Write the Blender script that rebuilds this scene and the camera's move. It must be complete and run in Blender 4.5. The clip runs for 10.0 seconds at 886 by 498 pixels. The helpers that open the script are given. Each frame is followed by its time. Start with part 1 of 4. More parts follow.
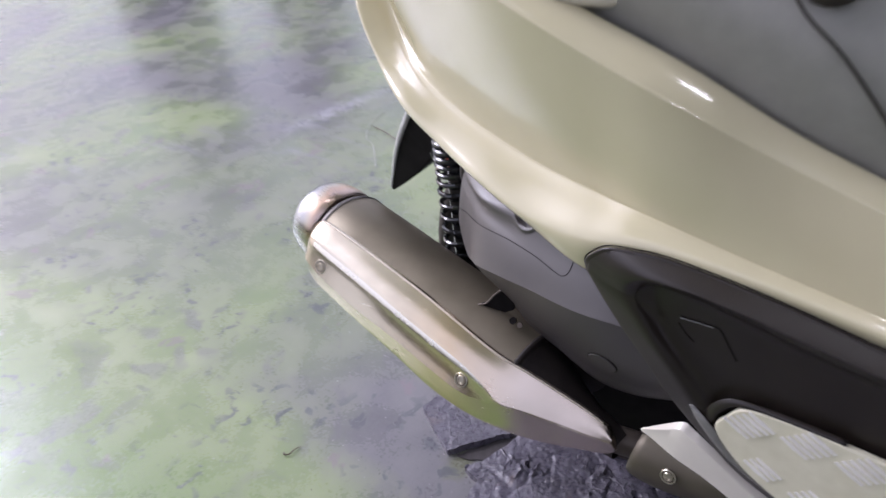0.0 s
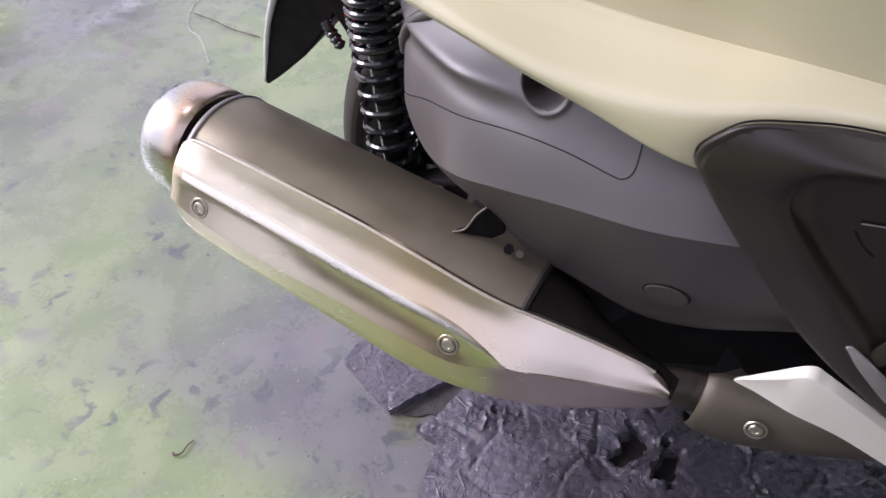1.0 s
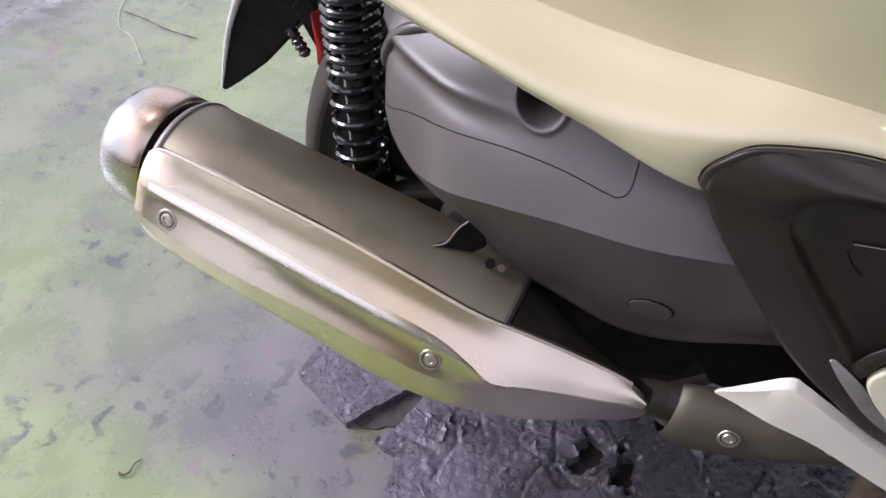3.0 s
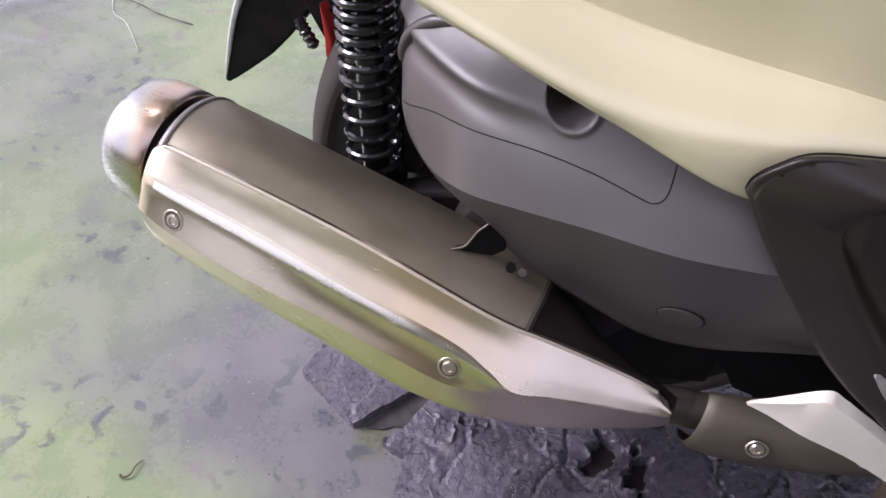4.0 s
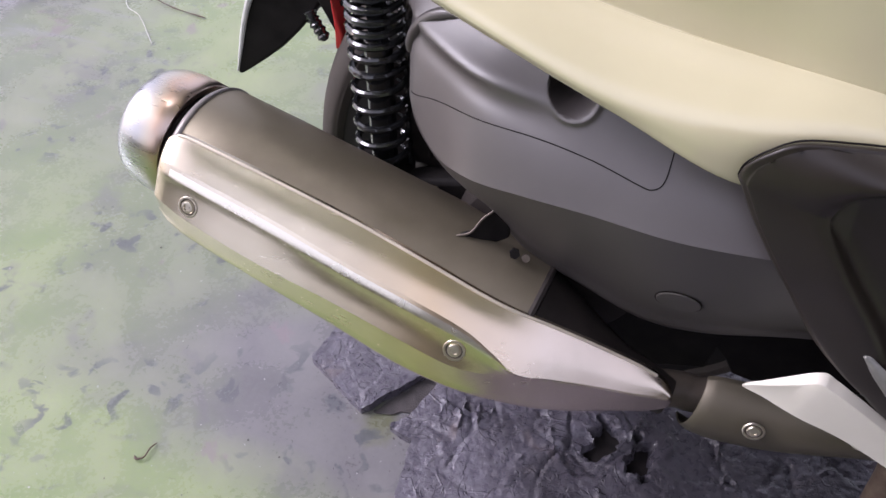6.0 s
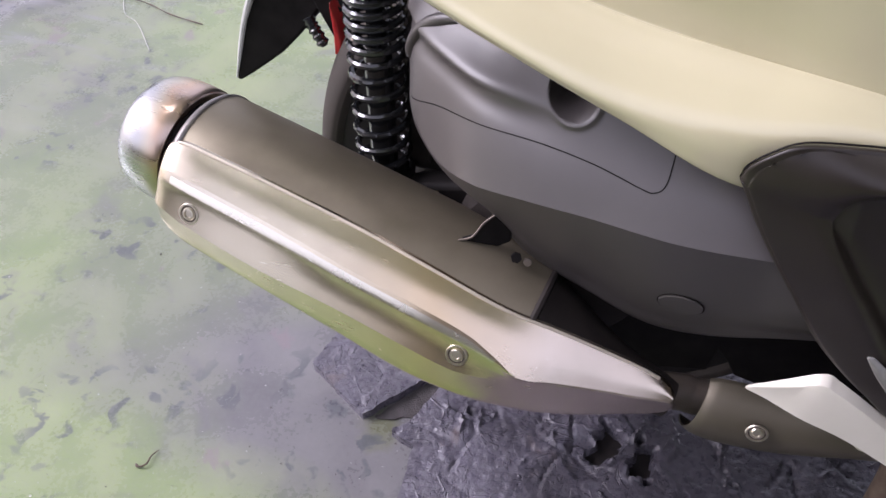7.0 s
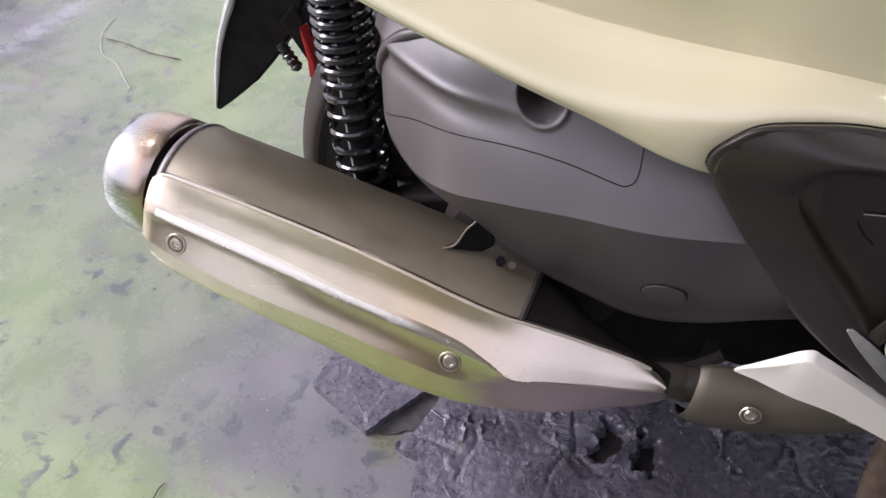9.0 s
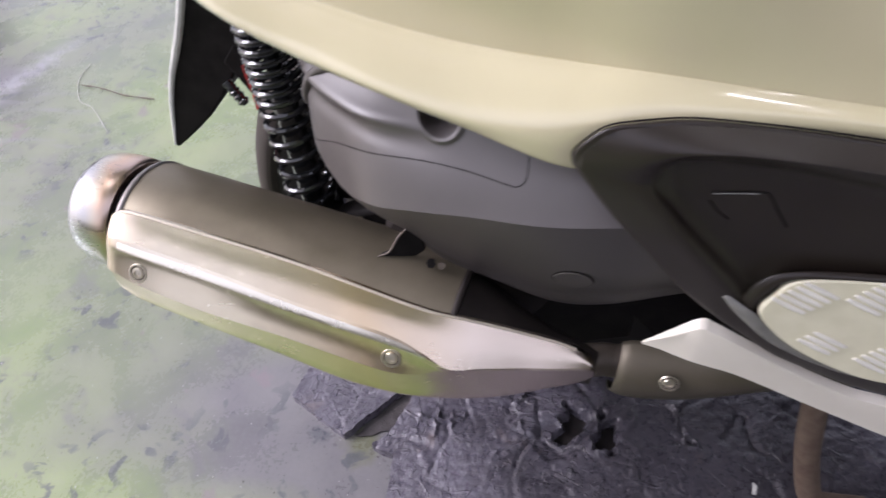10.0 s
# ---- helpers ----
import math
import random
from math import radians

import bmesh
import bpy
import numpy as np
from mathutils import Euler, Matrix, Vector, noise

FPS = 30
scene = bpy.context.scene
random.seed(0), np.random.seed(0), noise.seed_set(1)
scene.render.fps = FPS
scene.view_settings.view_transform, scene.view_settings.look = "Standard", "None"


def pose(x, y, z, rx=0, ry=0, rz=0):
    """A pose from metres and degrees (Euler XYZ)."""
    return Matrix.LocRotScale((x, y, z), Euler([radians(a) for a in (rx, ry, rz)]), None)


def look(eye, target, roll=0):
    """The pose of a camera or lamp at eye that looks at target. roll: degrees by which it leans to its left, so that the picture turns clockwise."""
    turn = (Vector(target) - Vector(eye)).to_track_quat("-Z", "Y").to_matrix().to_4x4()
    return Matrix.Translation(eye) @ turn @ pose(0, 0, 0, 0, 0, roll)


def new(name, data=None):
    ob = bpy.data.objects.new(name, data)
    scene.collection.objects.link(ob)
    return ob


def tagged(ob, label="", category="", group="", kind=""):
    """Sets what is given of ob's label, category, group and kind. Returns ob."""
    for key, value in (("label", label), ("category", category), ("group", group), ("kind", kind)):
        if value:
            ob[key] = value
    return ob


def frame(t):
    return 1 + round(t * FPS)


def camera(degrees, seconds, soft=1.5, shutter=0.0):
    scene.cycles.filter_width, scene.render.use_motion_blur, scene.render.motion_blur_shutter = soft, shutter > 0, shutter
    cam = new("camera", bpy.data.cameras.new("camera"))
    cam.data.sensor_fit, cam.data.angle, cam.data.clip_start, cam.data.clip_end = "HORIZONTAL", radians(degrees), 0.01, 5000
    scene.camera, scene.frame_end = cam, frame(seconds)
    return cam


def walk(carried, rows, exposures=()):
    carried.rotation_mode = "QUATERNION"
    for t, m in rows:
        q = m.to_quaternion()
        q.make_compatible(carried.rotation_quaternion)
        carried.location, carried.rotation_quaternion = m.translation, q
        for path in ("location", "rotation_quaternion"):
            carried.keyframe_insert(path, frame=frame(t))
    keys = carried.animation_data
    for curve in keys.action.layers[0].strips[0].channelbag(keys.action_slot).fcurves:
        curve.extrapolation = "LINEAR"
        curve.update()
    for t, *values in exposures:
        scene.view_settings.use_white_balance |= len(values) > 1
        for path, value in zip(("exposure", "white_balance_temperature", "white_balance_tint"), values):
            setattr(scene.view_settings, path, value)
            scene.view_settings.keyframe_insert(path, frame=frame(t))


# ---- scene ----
import numpy as np

# ---------------------------------------------------------------- camera
cam = camera(59.9, 10.0, soft=1.5, shutter=0.5)
PATH = [
    (0, (0.3863, -0.4463, 0.9223), (-0.8477, 0.9843, -0.3898), -7.2),
    (0.5, (0.2479, -0.3614, 0.8452), (-0.7405, 1.1095, -0.6221), -7.6),
    (1, (0.1586, -0.3169, 0.7843), (-0.5609, 1.1692, -0.8165), -5.7),
    (1.5, (0.1158, -0.3279, 0.7854), (-0.4836, 1.1889, -0.8372), -3.3),
    (2, (0.1163, -0.3467, 0.7832), (-0.4387, 1.2029, -0.8245), -1.7),
    (2.5, (0.1219, -0.3392, 0.7901), (-0.4002, 1.2357, -0.8027), -0.6),
    (4, (0.0869, -0.3069, 0.7820), (-0.3794, 1.2466, -0.8487), 0.9),
    (4.5, (0.0940, -0.3100, 0.7785), (-0.3709, 1.2269, -0.8671), 1.1),
    (5, (0.0964, -0.3259, 0.7877), (-0.3811, 1.1993, -0.8659), 0.7),
    (5.5, (0.0937, -0.3281, 0.7912), (-0.3949, 1.2000, -0.8579), 0.6),
    (6, (0.0943, -0.3215, 0.7901), (-0.3954, 1.2115, -0.8533), 0.4),
    (7.5, (0.0910, -0.3228, 0.7912), (-0.3969, 1.2280, -0.8360), -0.5),
    (8, (0.0915, -0.3253, 0.7935), (-0.3986, 1.2356, -0.8222), -1.4),
    (8.5, (0.0973, -0.3251, 0.7935), (-0.3911, 1.2445, -0.8153), -2.4),
    (9, (0.1025, -0.3298, 0.7935), (-0.3800, 1.2491, -0.8084), -4.1),
    (9.5, (0.1084, -0.3427, 0.7981), (-0.3796, 1.2450, -0.7923), -6.3),
    (10, (0.1720, -0.3608, 0.8257), (-0.3273, 1.2371, -0.7510), -9.3),
]

EXPOSURES = [(0.0, 0.70, 5650, 24), (0.5, 0.70, 5720, 24), (1.0, 0.92, 5800, 25), (2.5, 0.98, 5850, 25), (7.0, 0.98, 5850, 25), (10.0, 0.97, 5900, 23)]
walk(cam, [(t, look(eye, target, roll)) for t, eye, target, roll in PATH], EXPOSURES)

# ---------------------------------------------------------------- light
SUN_EL, SUN_AZ = 36.0, 185.0      # azimuth counted from +x towards +y
world = bpy.data.worlds.new("sky")
scene.world = world
world.use_nodes = True
wn = world.node_tree.nodes
sky = wn.new("ShaderNodeTexSky")
sky.sky_type = "NISHITA"
sky.sun_disc = False
sky.sun_elevation = radians(SUN_EL)
sky.sun_rotation = radians(90 - SUN_AZ)
sky.air_density, sky.dust_density, sky.ozone_density = 1.0, 4.0, 1.0
# thin even cloud over the clear sky
cloud = wn.new("ShaderNodeMix")
cloud.data_type = "RGBA"
cloud.inputs[0].default_value = 0.6
cloud.inputs[7].default_value = (6.3, 6.0, 5.6, 1.0)
world.node_tree.links.new(sky.outputs["Color"], cloud.inputs[6])
world.node_tree.links.new(cloud.outputs[2], wn["Background"].inputs["Color"])
wn["Background"].inputs["Strength"].default_value = 0.122

sun_data = bpy.data.lights.new("sun", "SUN")
sun_data.energy, sun_data.angle, sun_data.color = 1.5, radians(26), (1.0, 0.98, 0.97)
sun = new("sun", sun_data)
sa, se = radians(SUN_AZ), radians(SUN_EL)
sun.matrix_world = look((3 * math.cos(sa) * math.cos(se), 3 * math.sin(sa) * math.cos(se), 3 * math.sin(se)), (0, 0, 0))

# ---------------------------------------------------------------- helpers
BASE = Vector((0.05, 0.28, 0.0))   # where the scooter stands; all its parts are built round it


def node_mat(name):
    m = bpy.data.materials.new(name)
    m.use_nodes = True
    nt = m.node_tree
    return m, nt, nt.nodes["Principled BSDF"]


def texco(nt, scale=(1, 1, 1)):
    tc = nt.nodes.new("ShaderNodeTexCoord")
    mp = nt.nodes.new("ShaderNodeMapping")
    mp.inputs["Scale"].default_value = scale
    nt.links.new(tc.outputs["Object"], mp.inputs["Vector"])
    return mp.outputs["Vector"]


def noise_tex(nt, vec, scale, detail=4.0, rough=0.55, distort=0.0):
    n = nt.nodes.new("ShaderNodeTexNoise")
    n.inputs["Scale"].default_value = scale
    n.inputs["Detail"].default_value = detail
    n.inputs["Roughness"].default_value = rough
    n.inputs["Distortion"].default_value = distort
    nt.links.new(vec, n.inputs["Vector"])
    return n.outputs["Fac"]


def ramp(nt, fac, stops):
    r = nt.nodes.new("ShaderNodeValToRGB")
    e = r.color_ramp.elements
    e[0].position, e[0].color = stops[0][0], (*stops[0][1], 1)
    e[1].position, e[1].color = stops[-1][0], (*stops[-1][1], 1)
    for p, c in stops[1:-1]:
        x = e.new(p)
        x.color = (*c, 1)
    nt.links.new(fac, r.inputs["Fac"])
    return r.outputs["Color"]


def span(nt, fac, a, b, lo=0.0, hi=1.0):
    m = nt.nodes.new("ShaderNodeMapRange")
    for k, v in (("From Min", a), ("From Max", b), ("To Min", lo), ("To Max", hi)):
        m.inputs[k].default_value = v
    nt.links.new(fac, m.inputs["Value"])
    return m.outputs["Result"]


def mixc(nt, fac, a, b):
    m = nt.nodes.new("ShaderNodeMix")
    m.data_type = "RGBA"
    for v, k in ((fac, 0), (a, 6), (b, 7)):
        if isinstance(v, (int, float)):
            m.inputs[k].default_value = v
        elif isinstance(v, tuple):
            m.inputs[k].default_value = (*v, 1)
        else:
            nt.links.new(v, m.inputs[k])
    return m.outputs[2]


def math_node(nt, op, a, b=0.0):
    m = nt.nodes.new("ShaderNodeMath")
    m.operation = op
    for v, k in ((a, 0), (b, 1)):
        if isinstance(v, (int, float)):
            m.inputs[k].default_value = v
        else:
            nt.links.new(v, m.inputs[k])
    return m.outputs[0]


def bump(nt, bsdf, height, strength, dist):
    b = nt.nodes.new("ShaderNodeBump")
    b.inputs["Strength"].default_value = strength
    b.inputs["Distance"].default_value = dist
    nt.links.new(height, b.inputs["Height"])
    nt.links.new(b.outputs["Normal"], bsdf.inputs["Normal"])


def surface(name, a, b, rough=(0.4, 0.6), metal=0.0, scale=60.0, grain=900.0, relief=0.15, dist=0.0004, coat=0.0, stretch=(1, 1, 1), spec=0.5):
    """A worn surface: two tones over large patches, fine grain in relief and gloss."""
    m, nt, p = node_mat(name)
    vec = texco(nt, stretch)
    big = noise_tex(nt, vec, scale, 5)
    fine = noise_tex(nt, vec, grain, 3)
    col = mixc(nt, span(nt, big, 0.3, 0.7), a, b)
    nt.links.new(col, p.inputs["Base Color"])
    mixed = math_node(nt, "ADD", math_node(nt, "MULTIPLY", big, 0.6), math_node(nt, "MULTIPLY", fine, 0.4))
    nt.links.new(span(nt, mixed, 0.3, 0.7, *rough), p.inputs["Roughness"])
    p.inputs["Metallic"].default_value = metal
    p.inputs["Coat Weight"].default_value = coat
    p.inputs["Coat Roughness"].default_value = 0.09
    p.inputs["Specular IOR Level"].default_value = spec
    bump(nt, p, fine, relief, dist)
    return m


def smooth_curve(pts, n):
    """n points along a Catmull-Rom curve through pts."""
    pts = [Vector(p) for p in pts]
    if len(pts) == 2:
        return [pts[0].lerp(pts[1], k / (n - 1)) for k in range(n)]
    ext = [2 * pts[0] - pts[1], *pts, 2 * pts[-1] - pts[-2]]
    out = []
    for k in range(n):
        u = k / (n - 1) * (len(pts) - 1)
        i = min(int(u), len(pts) - 2)
        f = u - i
        a, b, c, d = ext[i:i + 4]
        out.append(0.5 * ((2 * b) + (c - a) * f + (2 * a - 5 * b + 4 * c - d) * f * f + (3 * b - a - 3 * c + d) * f ** 3))
    return out


def grid_faces(bm, rows, loop_v=False, loop_u=False):
    vs = [[bm.verts.new(p) for p in r] for r in rows]
    nu, nv = len(vs), len(vs[0])
    for i in range(nu if loop_u else nu - 1):
        for j in range(nv if loop_v else nv - 1):
            q = [vs[i][j], vs[(i + 1) % nu][j], vs[(i + 1) % nu][(j + 1) % nv], vs[i][(j + 1) % nv]]
            bm.faces.new(q)
    return vs


def loft(sections, nu, nv, out=None):
    """A smooth sheet through sections of points; out: the way its face looks."""
    secs = [smooth_curve(s, nv) for s in sections]
    cols = [smooth_curve([s[j] for s in secs], nu) for j in range(nv)]
    rows = [[cols[j][i] for j in range(nv)] for i in range(nu)]
    bm = bmesh.new()
    grid_faces(bm, rows)
    bm.normal_update()
    if out and sum((f.normal * f.calc_area() for f in bm.faces), Vector()).dot(Vector(out)) < 0:
        bmesh.ops.reverse_faces(bm, faces=bm.faces)
    return bm


def revolve(profile, origin, axis, n=48, bm=None):
    """profile: (along, radius) pairs turned round the axis."""
    bm = bm or bmesh.new()
    w = Vector(axis).normalized()
    u = w.orthogonal().normalized()
    v = w.cross(u)
    rows = [[Vector(origin) + w * s + (u * math.cos(k * math.tau / n) + v * math.sin(k * math.tau / n)) * r for k in range(n)] for s, r in profile]
    grid_faces(bm, rows, loop_v=True)
    bmesh.ops.recalc_face_normals(bm, faces=bm.faces)
    return bm


def tube(points, radius, n=12, bm=None, ends=True):
    """A round bar along a line of points; radius may be a list."""
    bm = bm or bmesh.new()
    pts = [Vector(p) for p in points]
    rad = radius if isinstance(radius, (list, tuple)) else [radius] * len(pts)
    rows, up = [], None
    for i, p in enumerate(pts):
        d = (pts[min(i + 1, len(pts) - 1)] - pts[max(i - 1, 0)]).normalized()
        up = d.orthogonal().normalized() if up is None else (up - d * up.dot(d)).normalized()
        s = d.cross(up)
        rows.append([p + (up * math.cos(k * math.tau / n) + s * math.sin(k * math.tau / n)) * rad[i] for k in range(n)])
    vs = grid_faces(bm, rows, loop_v=True)
    if ends:
        bm.faces.new(vs[0][::-1])
        bm.faces.new(vs[-1])
    bmesh.ops.recalc_face_normals(bm, faces=bm.faces)
    return bm


def block(corners, depth, n_smooth=0, bm=None):
    """A plate: an outline of 3D points, thickened by the vector depth."""
    bm = bm or bmesh.new()
    pts = [Vector(c) for c in corners]
    a = [bm.verts.new(p) for p in pts]
    b = [bm.verts.new(p + Vector(depth)) for p in pts]
    bm.faces.new(a)
    bm.faces.new(b[::-1])
    for i in range(len(a)):
        j = (i + 1) % len(a)
        bm.faces.new((a[i], b[i], b[j], a[j]))
    bmesh.ops.recalc_face_normals(bm, faces=bm.faces)
    return bm


def closed_curve(pts, n):
    pts = [Vector(p) for p in pts]
    m = len(pts)
    out = []
    for k in range(n):
        u = k / n * m
        i = int(u)
        f = u - i
        a, b, c, d = (pts[(i + j) % m] for j in (-1, 0, 1, 2))
        out.append(0.5 * ((2 * b) + (c - a) * f + (2 * a - 5 * b + 4 * c - d) * f * f + (3 * b - a - 3 * c + d) * f ** 3))
    return out


def finish(name, bm, material, origin, sharp=35, bevel=0.0, thick=0.0, segs=2):
    bmesh.ops.translate(bm, verts=bm.verts, vec=-Vector(origin))
    me = bpy.data.meshes.new(name)
    bm.to_mesh(me)
    bm.free()
    me.materials.append(material)
    me.shade_smooth()
    me.set_sharp_from_angle(angle=radians(sharp))
    ob = new(name, me)
    if thick:
        s = ob.modifiers.new("thickness", "SOLIDIFY")
        s.thickness, s.offset = thick, -1
    if bevel:
        b = ob.modifiers.new("edge", "BEVEL")
        b.width, b.segments, b.limit_method, b.angle_limit = bevel, segs, "ANGLE", radians(35)
    return ob


def part(name, bm, material, parent, label="", **kw):
    """One mesh of the scooter, under it or under one of its parts."""
    ob = finish(name, bm, material, BASE, **kw)
    ob.parent = parent
    return tagged(ob, label)


def thing(name, bm, material, label, category, origin=(0, 0, 0), group="", kind="", **kw):
    ob = finish(name, bm, material, origin, **kw)
    ob.location = origin
    return tagged(ob, label, category, group, kind)


# ---------------------------------------------------------------- materials
M_FAIRING = surface("cream_paint", (0.550, 0.505, 0.328), (0.590, 0.543, 0.360), (0.14, 0.20), 0.0, 12, 2500, 0.03, 0.0001, coat=1.0)
M_TRIM = surface("pale_satin_paint", (0.67, 0.63, 0.545), (0.71, 0.67, 0.585), (0.28, 0.38), 0.0, 30, 2500, 0.04, 0.0001, coat=0.4)
M_BLACK = surface("black_moulded_plastic", (0.0145, 0.0102, 0.0076), (0.0195, 0.0142, 0.0110), (0.34, 0.45), 0, 25, 2200, 0.25, 0.00025, spec=0.52)
M_GREY = surface("grey_moulded_plastic", (0.056, 0.0485, 0.0475), (0.069, 0.0605, 0.0595), (0.36, 0.45), 0, 20, 2200, 0.25, 0.00025, spec=0.85)
M_BODY = surface("dull_muffler_steel", (0.152, 0.131, 0.090), (0.195, 0.168, 0.120), (0.42, 0.54), 0.55, 25, 900, 0.1, 0.0002)
M_GUARD = surface("burnt_guard_steel", (0.088, 0.076, 0.054), (0.118, 0.102, 0.074), (0.42, 0.54), 0.5, 25, 900, 0.1, 0.0002)
M_PIPE = surface("burnt_pipe_steel", (0.10, 0.082, 0.066), (0.145, 0.12, 0.098), (0.42, 0.6), 0.5, 40, 700, 0.2, 0.0003)
M_SOOT = surface("sooty_black_metal", (0.009, 0.008, 0.008), (0.018, 0.016, 0.0155), (0.5, 0.7), 0.0, 60, 600, 0.3, 0.0004, spec=0.06)
M_BLACKM = surface("black_gloss_metal", (0.014, 0.015, 0.016), (0.024, 0.025, 0.027), (0.10, 0.18), 0.3, 60, 900, 0.04, 0.0001, coat=0.8)
M_BOLT = surface("zinc_bolt_steel", (0.55, 0.50, 0.42), (0.66, 0.61, 0.52), (0.25, 0.4), 1.0, 200, 2500, 0.1, 0.0001)
M_RUBBER = surface("tyre_rubber", (0.034, 0.027, 0.022), (0.050, 0.040, 0.033), (0.65, 0.85), 0, 40, 700, 0.4, 0.0005)
M_SIDEWALL = surface("shaded_sidewall_rubber", (0.012, 0.011, 0.011), (0.020, 0.018, 0.017), (0.6, 0.8), 0, 40, 700, 0.4, 0.0005, spec=0.2)
M_SEAT = surface("dark_grey_vinyl", (0.25, 0.247, 0.222), (0.30, 0.294, 0.268), (0.42, 0.55), 0, 40, 1300, 0.4, 0.0004)
M_RED = surface("red_reflector_plastic", (0.45, 0.03, 0.03), (0.5, 0.05, 0.04), (0.15, 0.25), 0, 60, 900, 0.05, 0.0001)
M_PLATE = surface("dulled_aluminium", (0.63, 0.60, 0.44), (0.71, 0.68, 0.52), (0.35, 0.5), 0.05, 60, 900, 0.2, 0.0003)
M_RIB = surface("worn_bright_rib", (0.74, 0.72, 0.66), (0.82, 0.80, 0.74), (0.3, 0.45), 0.1, 60, 900, 0.15, 0.0002)
M_LIP = surface("grey_satin_lip", (0.17, 0.165, 0.155), (0.24, 0.235, 0.22), (0.3, 0.45), 0.2, 60, 900, 0.1, 0.0002)
M_RUST = surface("rusty_steel", (0.16, 0.11, 0.08), (0.26, 0.20, 0.15), (0.5, 0.75), 0.5, 90, 700, 0.4, 0.0005)
M_CASE = surface("dark_brown_casting", (0.020, 0.0165, 0.015), (0.034, 0.028, 0.025), (0.5, 0.7), 0, 60, 600, 0.3, 0.0005, spec=0.2)
M_LEAF = surface("dry_leaf", (0.06, 0.04, 0.03), (0.14, 0.09, 0.06), (0.6, 0.8), 0, 90, 500, 0.3, 0.0004)
M_PALE = surface("pale_chip", (0.55, 0.55, 0.52), (0.7, 0.7, 0.66), (0.6, 0.8), 0, 90, 500, 0.2, 0.0003)
M_WALL = surface("dark_unseen_wall", (0.11, 0.10, 0.085), (0.15, 0.13, 0.11), (0.7, 0.9), 0, 1.5, 40, 0.3, 0.003)


# pale underside of the added roof, to brighten what the steel mirrors
M_CEIL = surface("pale_unseen_roof", (0.66, 0.65, 0.60), (0.76, 0.75, 0.70), (0.8, 0.95), 0, 1.5, 40, 0.3, 0.003)
M_POST = surface("weathered_concrete", (0.07, 0.065, 0.06), (0.11, 0.10, 0.09), (0.8, 0.95), 0, 6, 60, 0.4, 0.003)
M_GLOW, glow_nt, glow_p = node_mat("lamp_diffuser")
glow_p.inputs["Base Color"].default_value = (0.8, 0.8, 0.8, 1)
glow_p.inputs["Emission Color"].default_value = (1.0, 0.98, 0.93, 1)
glow_p.inputs["Emission Strength"].default_value = 14.0


def steel_mat(name, base, tints, rough):
    """Brushed stainless steel; tints give heat colour and painted brightness along the part."""
    m, nt, p = node_mat(name)
    vec = texco(nt)
    sep = nt.nodes.new("ShaderNodeSeparateXYZ")
    nt.links.new(vec, sep.inputs[0])
    wob = math_node(nt, "MULTIPLY", math_node(nt, "SUBTRACT", noise_tex(nt, vec, 14, 3), 0.5), 0.05)
    along = math_node(nt, "ADD", sep.outputs["X"], wob)
    lo, hi = tints[0][0], tints[-1][0]
    col = ramp(nt, span(nt, along, lo, hi), [((x - lo) / (hi - lo), c) for x, c in tints])
    soil = span(nt, noise_tex(nt, vec, 18, 4, 0.6), 0.4, 0.75, 0.0, 0.4)
    nt.links.new(mixc(nt, soil, col, base), p.inputs["Base Color"])
    brushed = math_node(nt, "ADD", math_node(nt, "MULTIPLY", noise_tex(nt, texco(nt, (12, 130, 130)), 3, 3), 0.5), math_node(nt, "MULTIPLY", noise_tex(nt, vec, 25, 3), 0.5))
    nt.links.new(span(nt, brushed, 0.3, 0.7, *rough), p.inputs["Roughness"])
    p.inputs["Metallic"].default_value = 1.0
    return m


S0 = (0.50, 0.445, 0.34)
# pale stops paint in the shield's highlight and bright nose; orange is heat tint
M_SHIELD = steel_mat("heat_shield_steel", (0.50, 0.44, 0.35), [(-0.41, (0.479, 0.410, 0.331)), (-0.31, (0.502, 0.439, 0.342)), (-0.26, (0.78, 0.71, 0.585)), (-0.18, (0.84, 0.755, 0.60)), (-0.13, (0.79, 0.685, 0.52)), (-0.07, (0.80, 0.635, 0.43)), (-0.03, (0.79, 0.665, 0.52)), (0.01, (0.79, 0.69, 0.59)), (0.05, (0.76, 0.66, 0.57)), (0.15, (0.76, 0.67, 0.57))], (0.19, 0.29))
# brighter steel that paints the gleam along the shield's ridge
M_EDGE = surface("ridge_gleam_steel", (0.86, 0.80, 0.69), (0.92, 0.87, 0.77), (0.20, 0.30), 1.0, 30, 60, 0.002, 0.0001)
M_ROLL = surface("dull_pale_steel", (0.62, 0.56, 0.46), (0.72, 0.65, 0.54), (0.45, 0.55), 0.6, 30, 400, 0.02, 0.0001)
M_RIMEDGE = surface("dulled_rim_steel", (0.16, 0.15, 0.145), (0.23, 0.21, 0.20), (0.35, 0.5), 0.6, 60, 600, 0.08, 0.0002)
M_CAP = steel_mat("end_cap_steel", (0.418, 0.424, 0.441), [(-0.41, (0.486, 0.508, 0.554)), (-0.350, (0.486, 0.503, 0.537)), (-0.338, (0.508, 0.497, 0.486)), (-0.329, (0.599, 0.531, 0.429)), (-0.319, (0.678, 0.486, 0.350)), (-0.311, (0.621, 0.475, 0.395)), (-0.29, (0.542, 0.463, 0.418))], (0.24, 0.34))


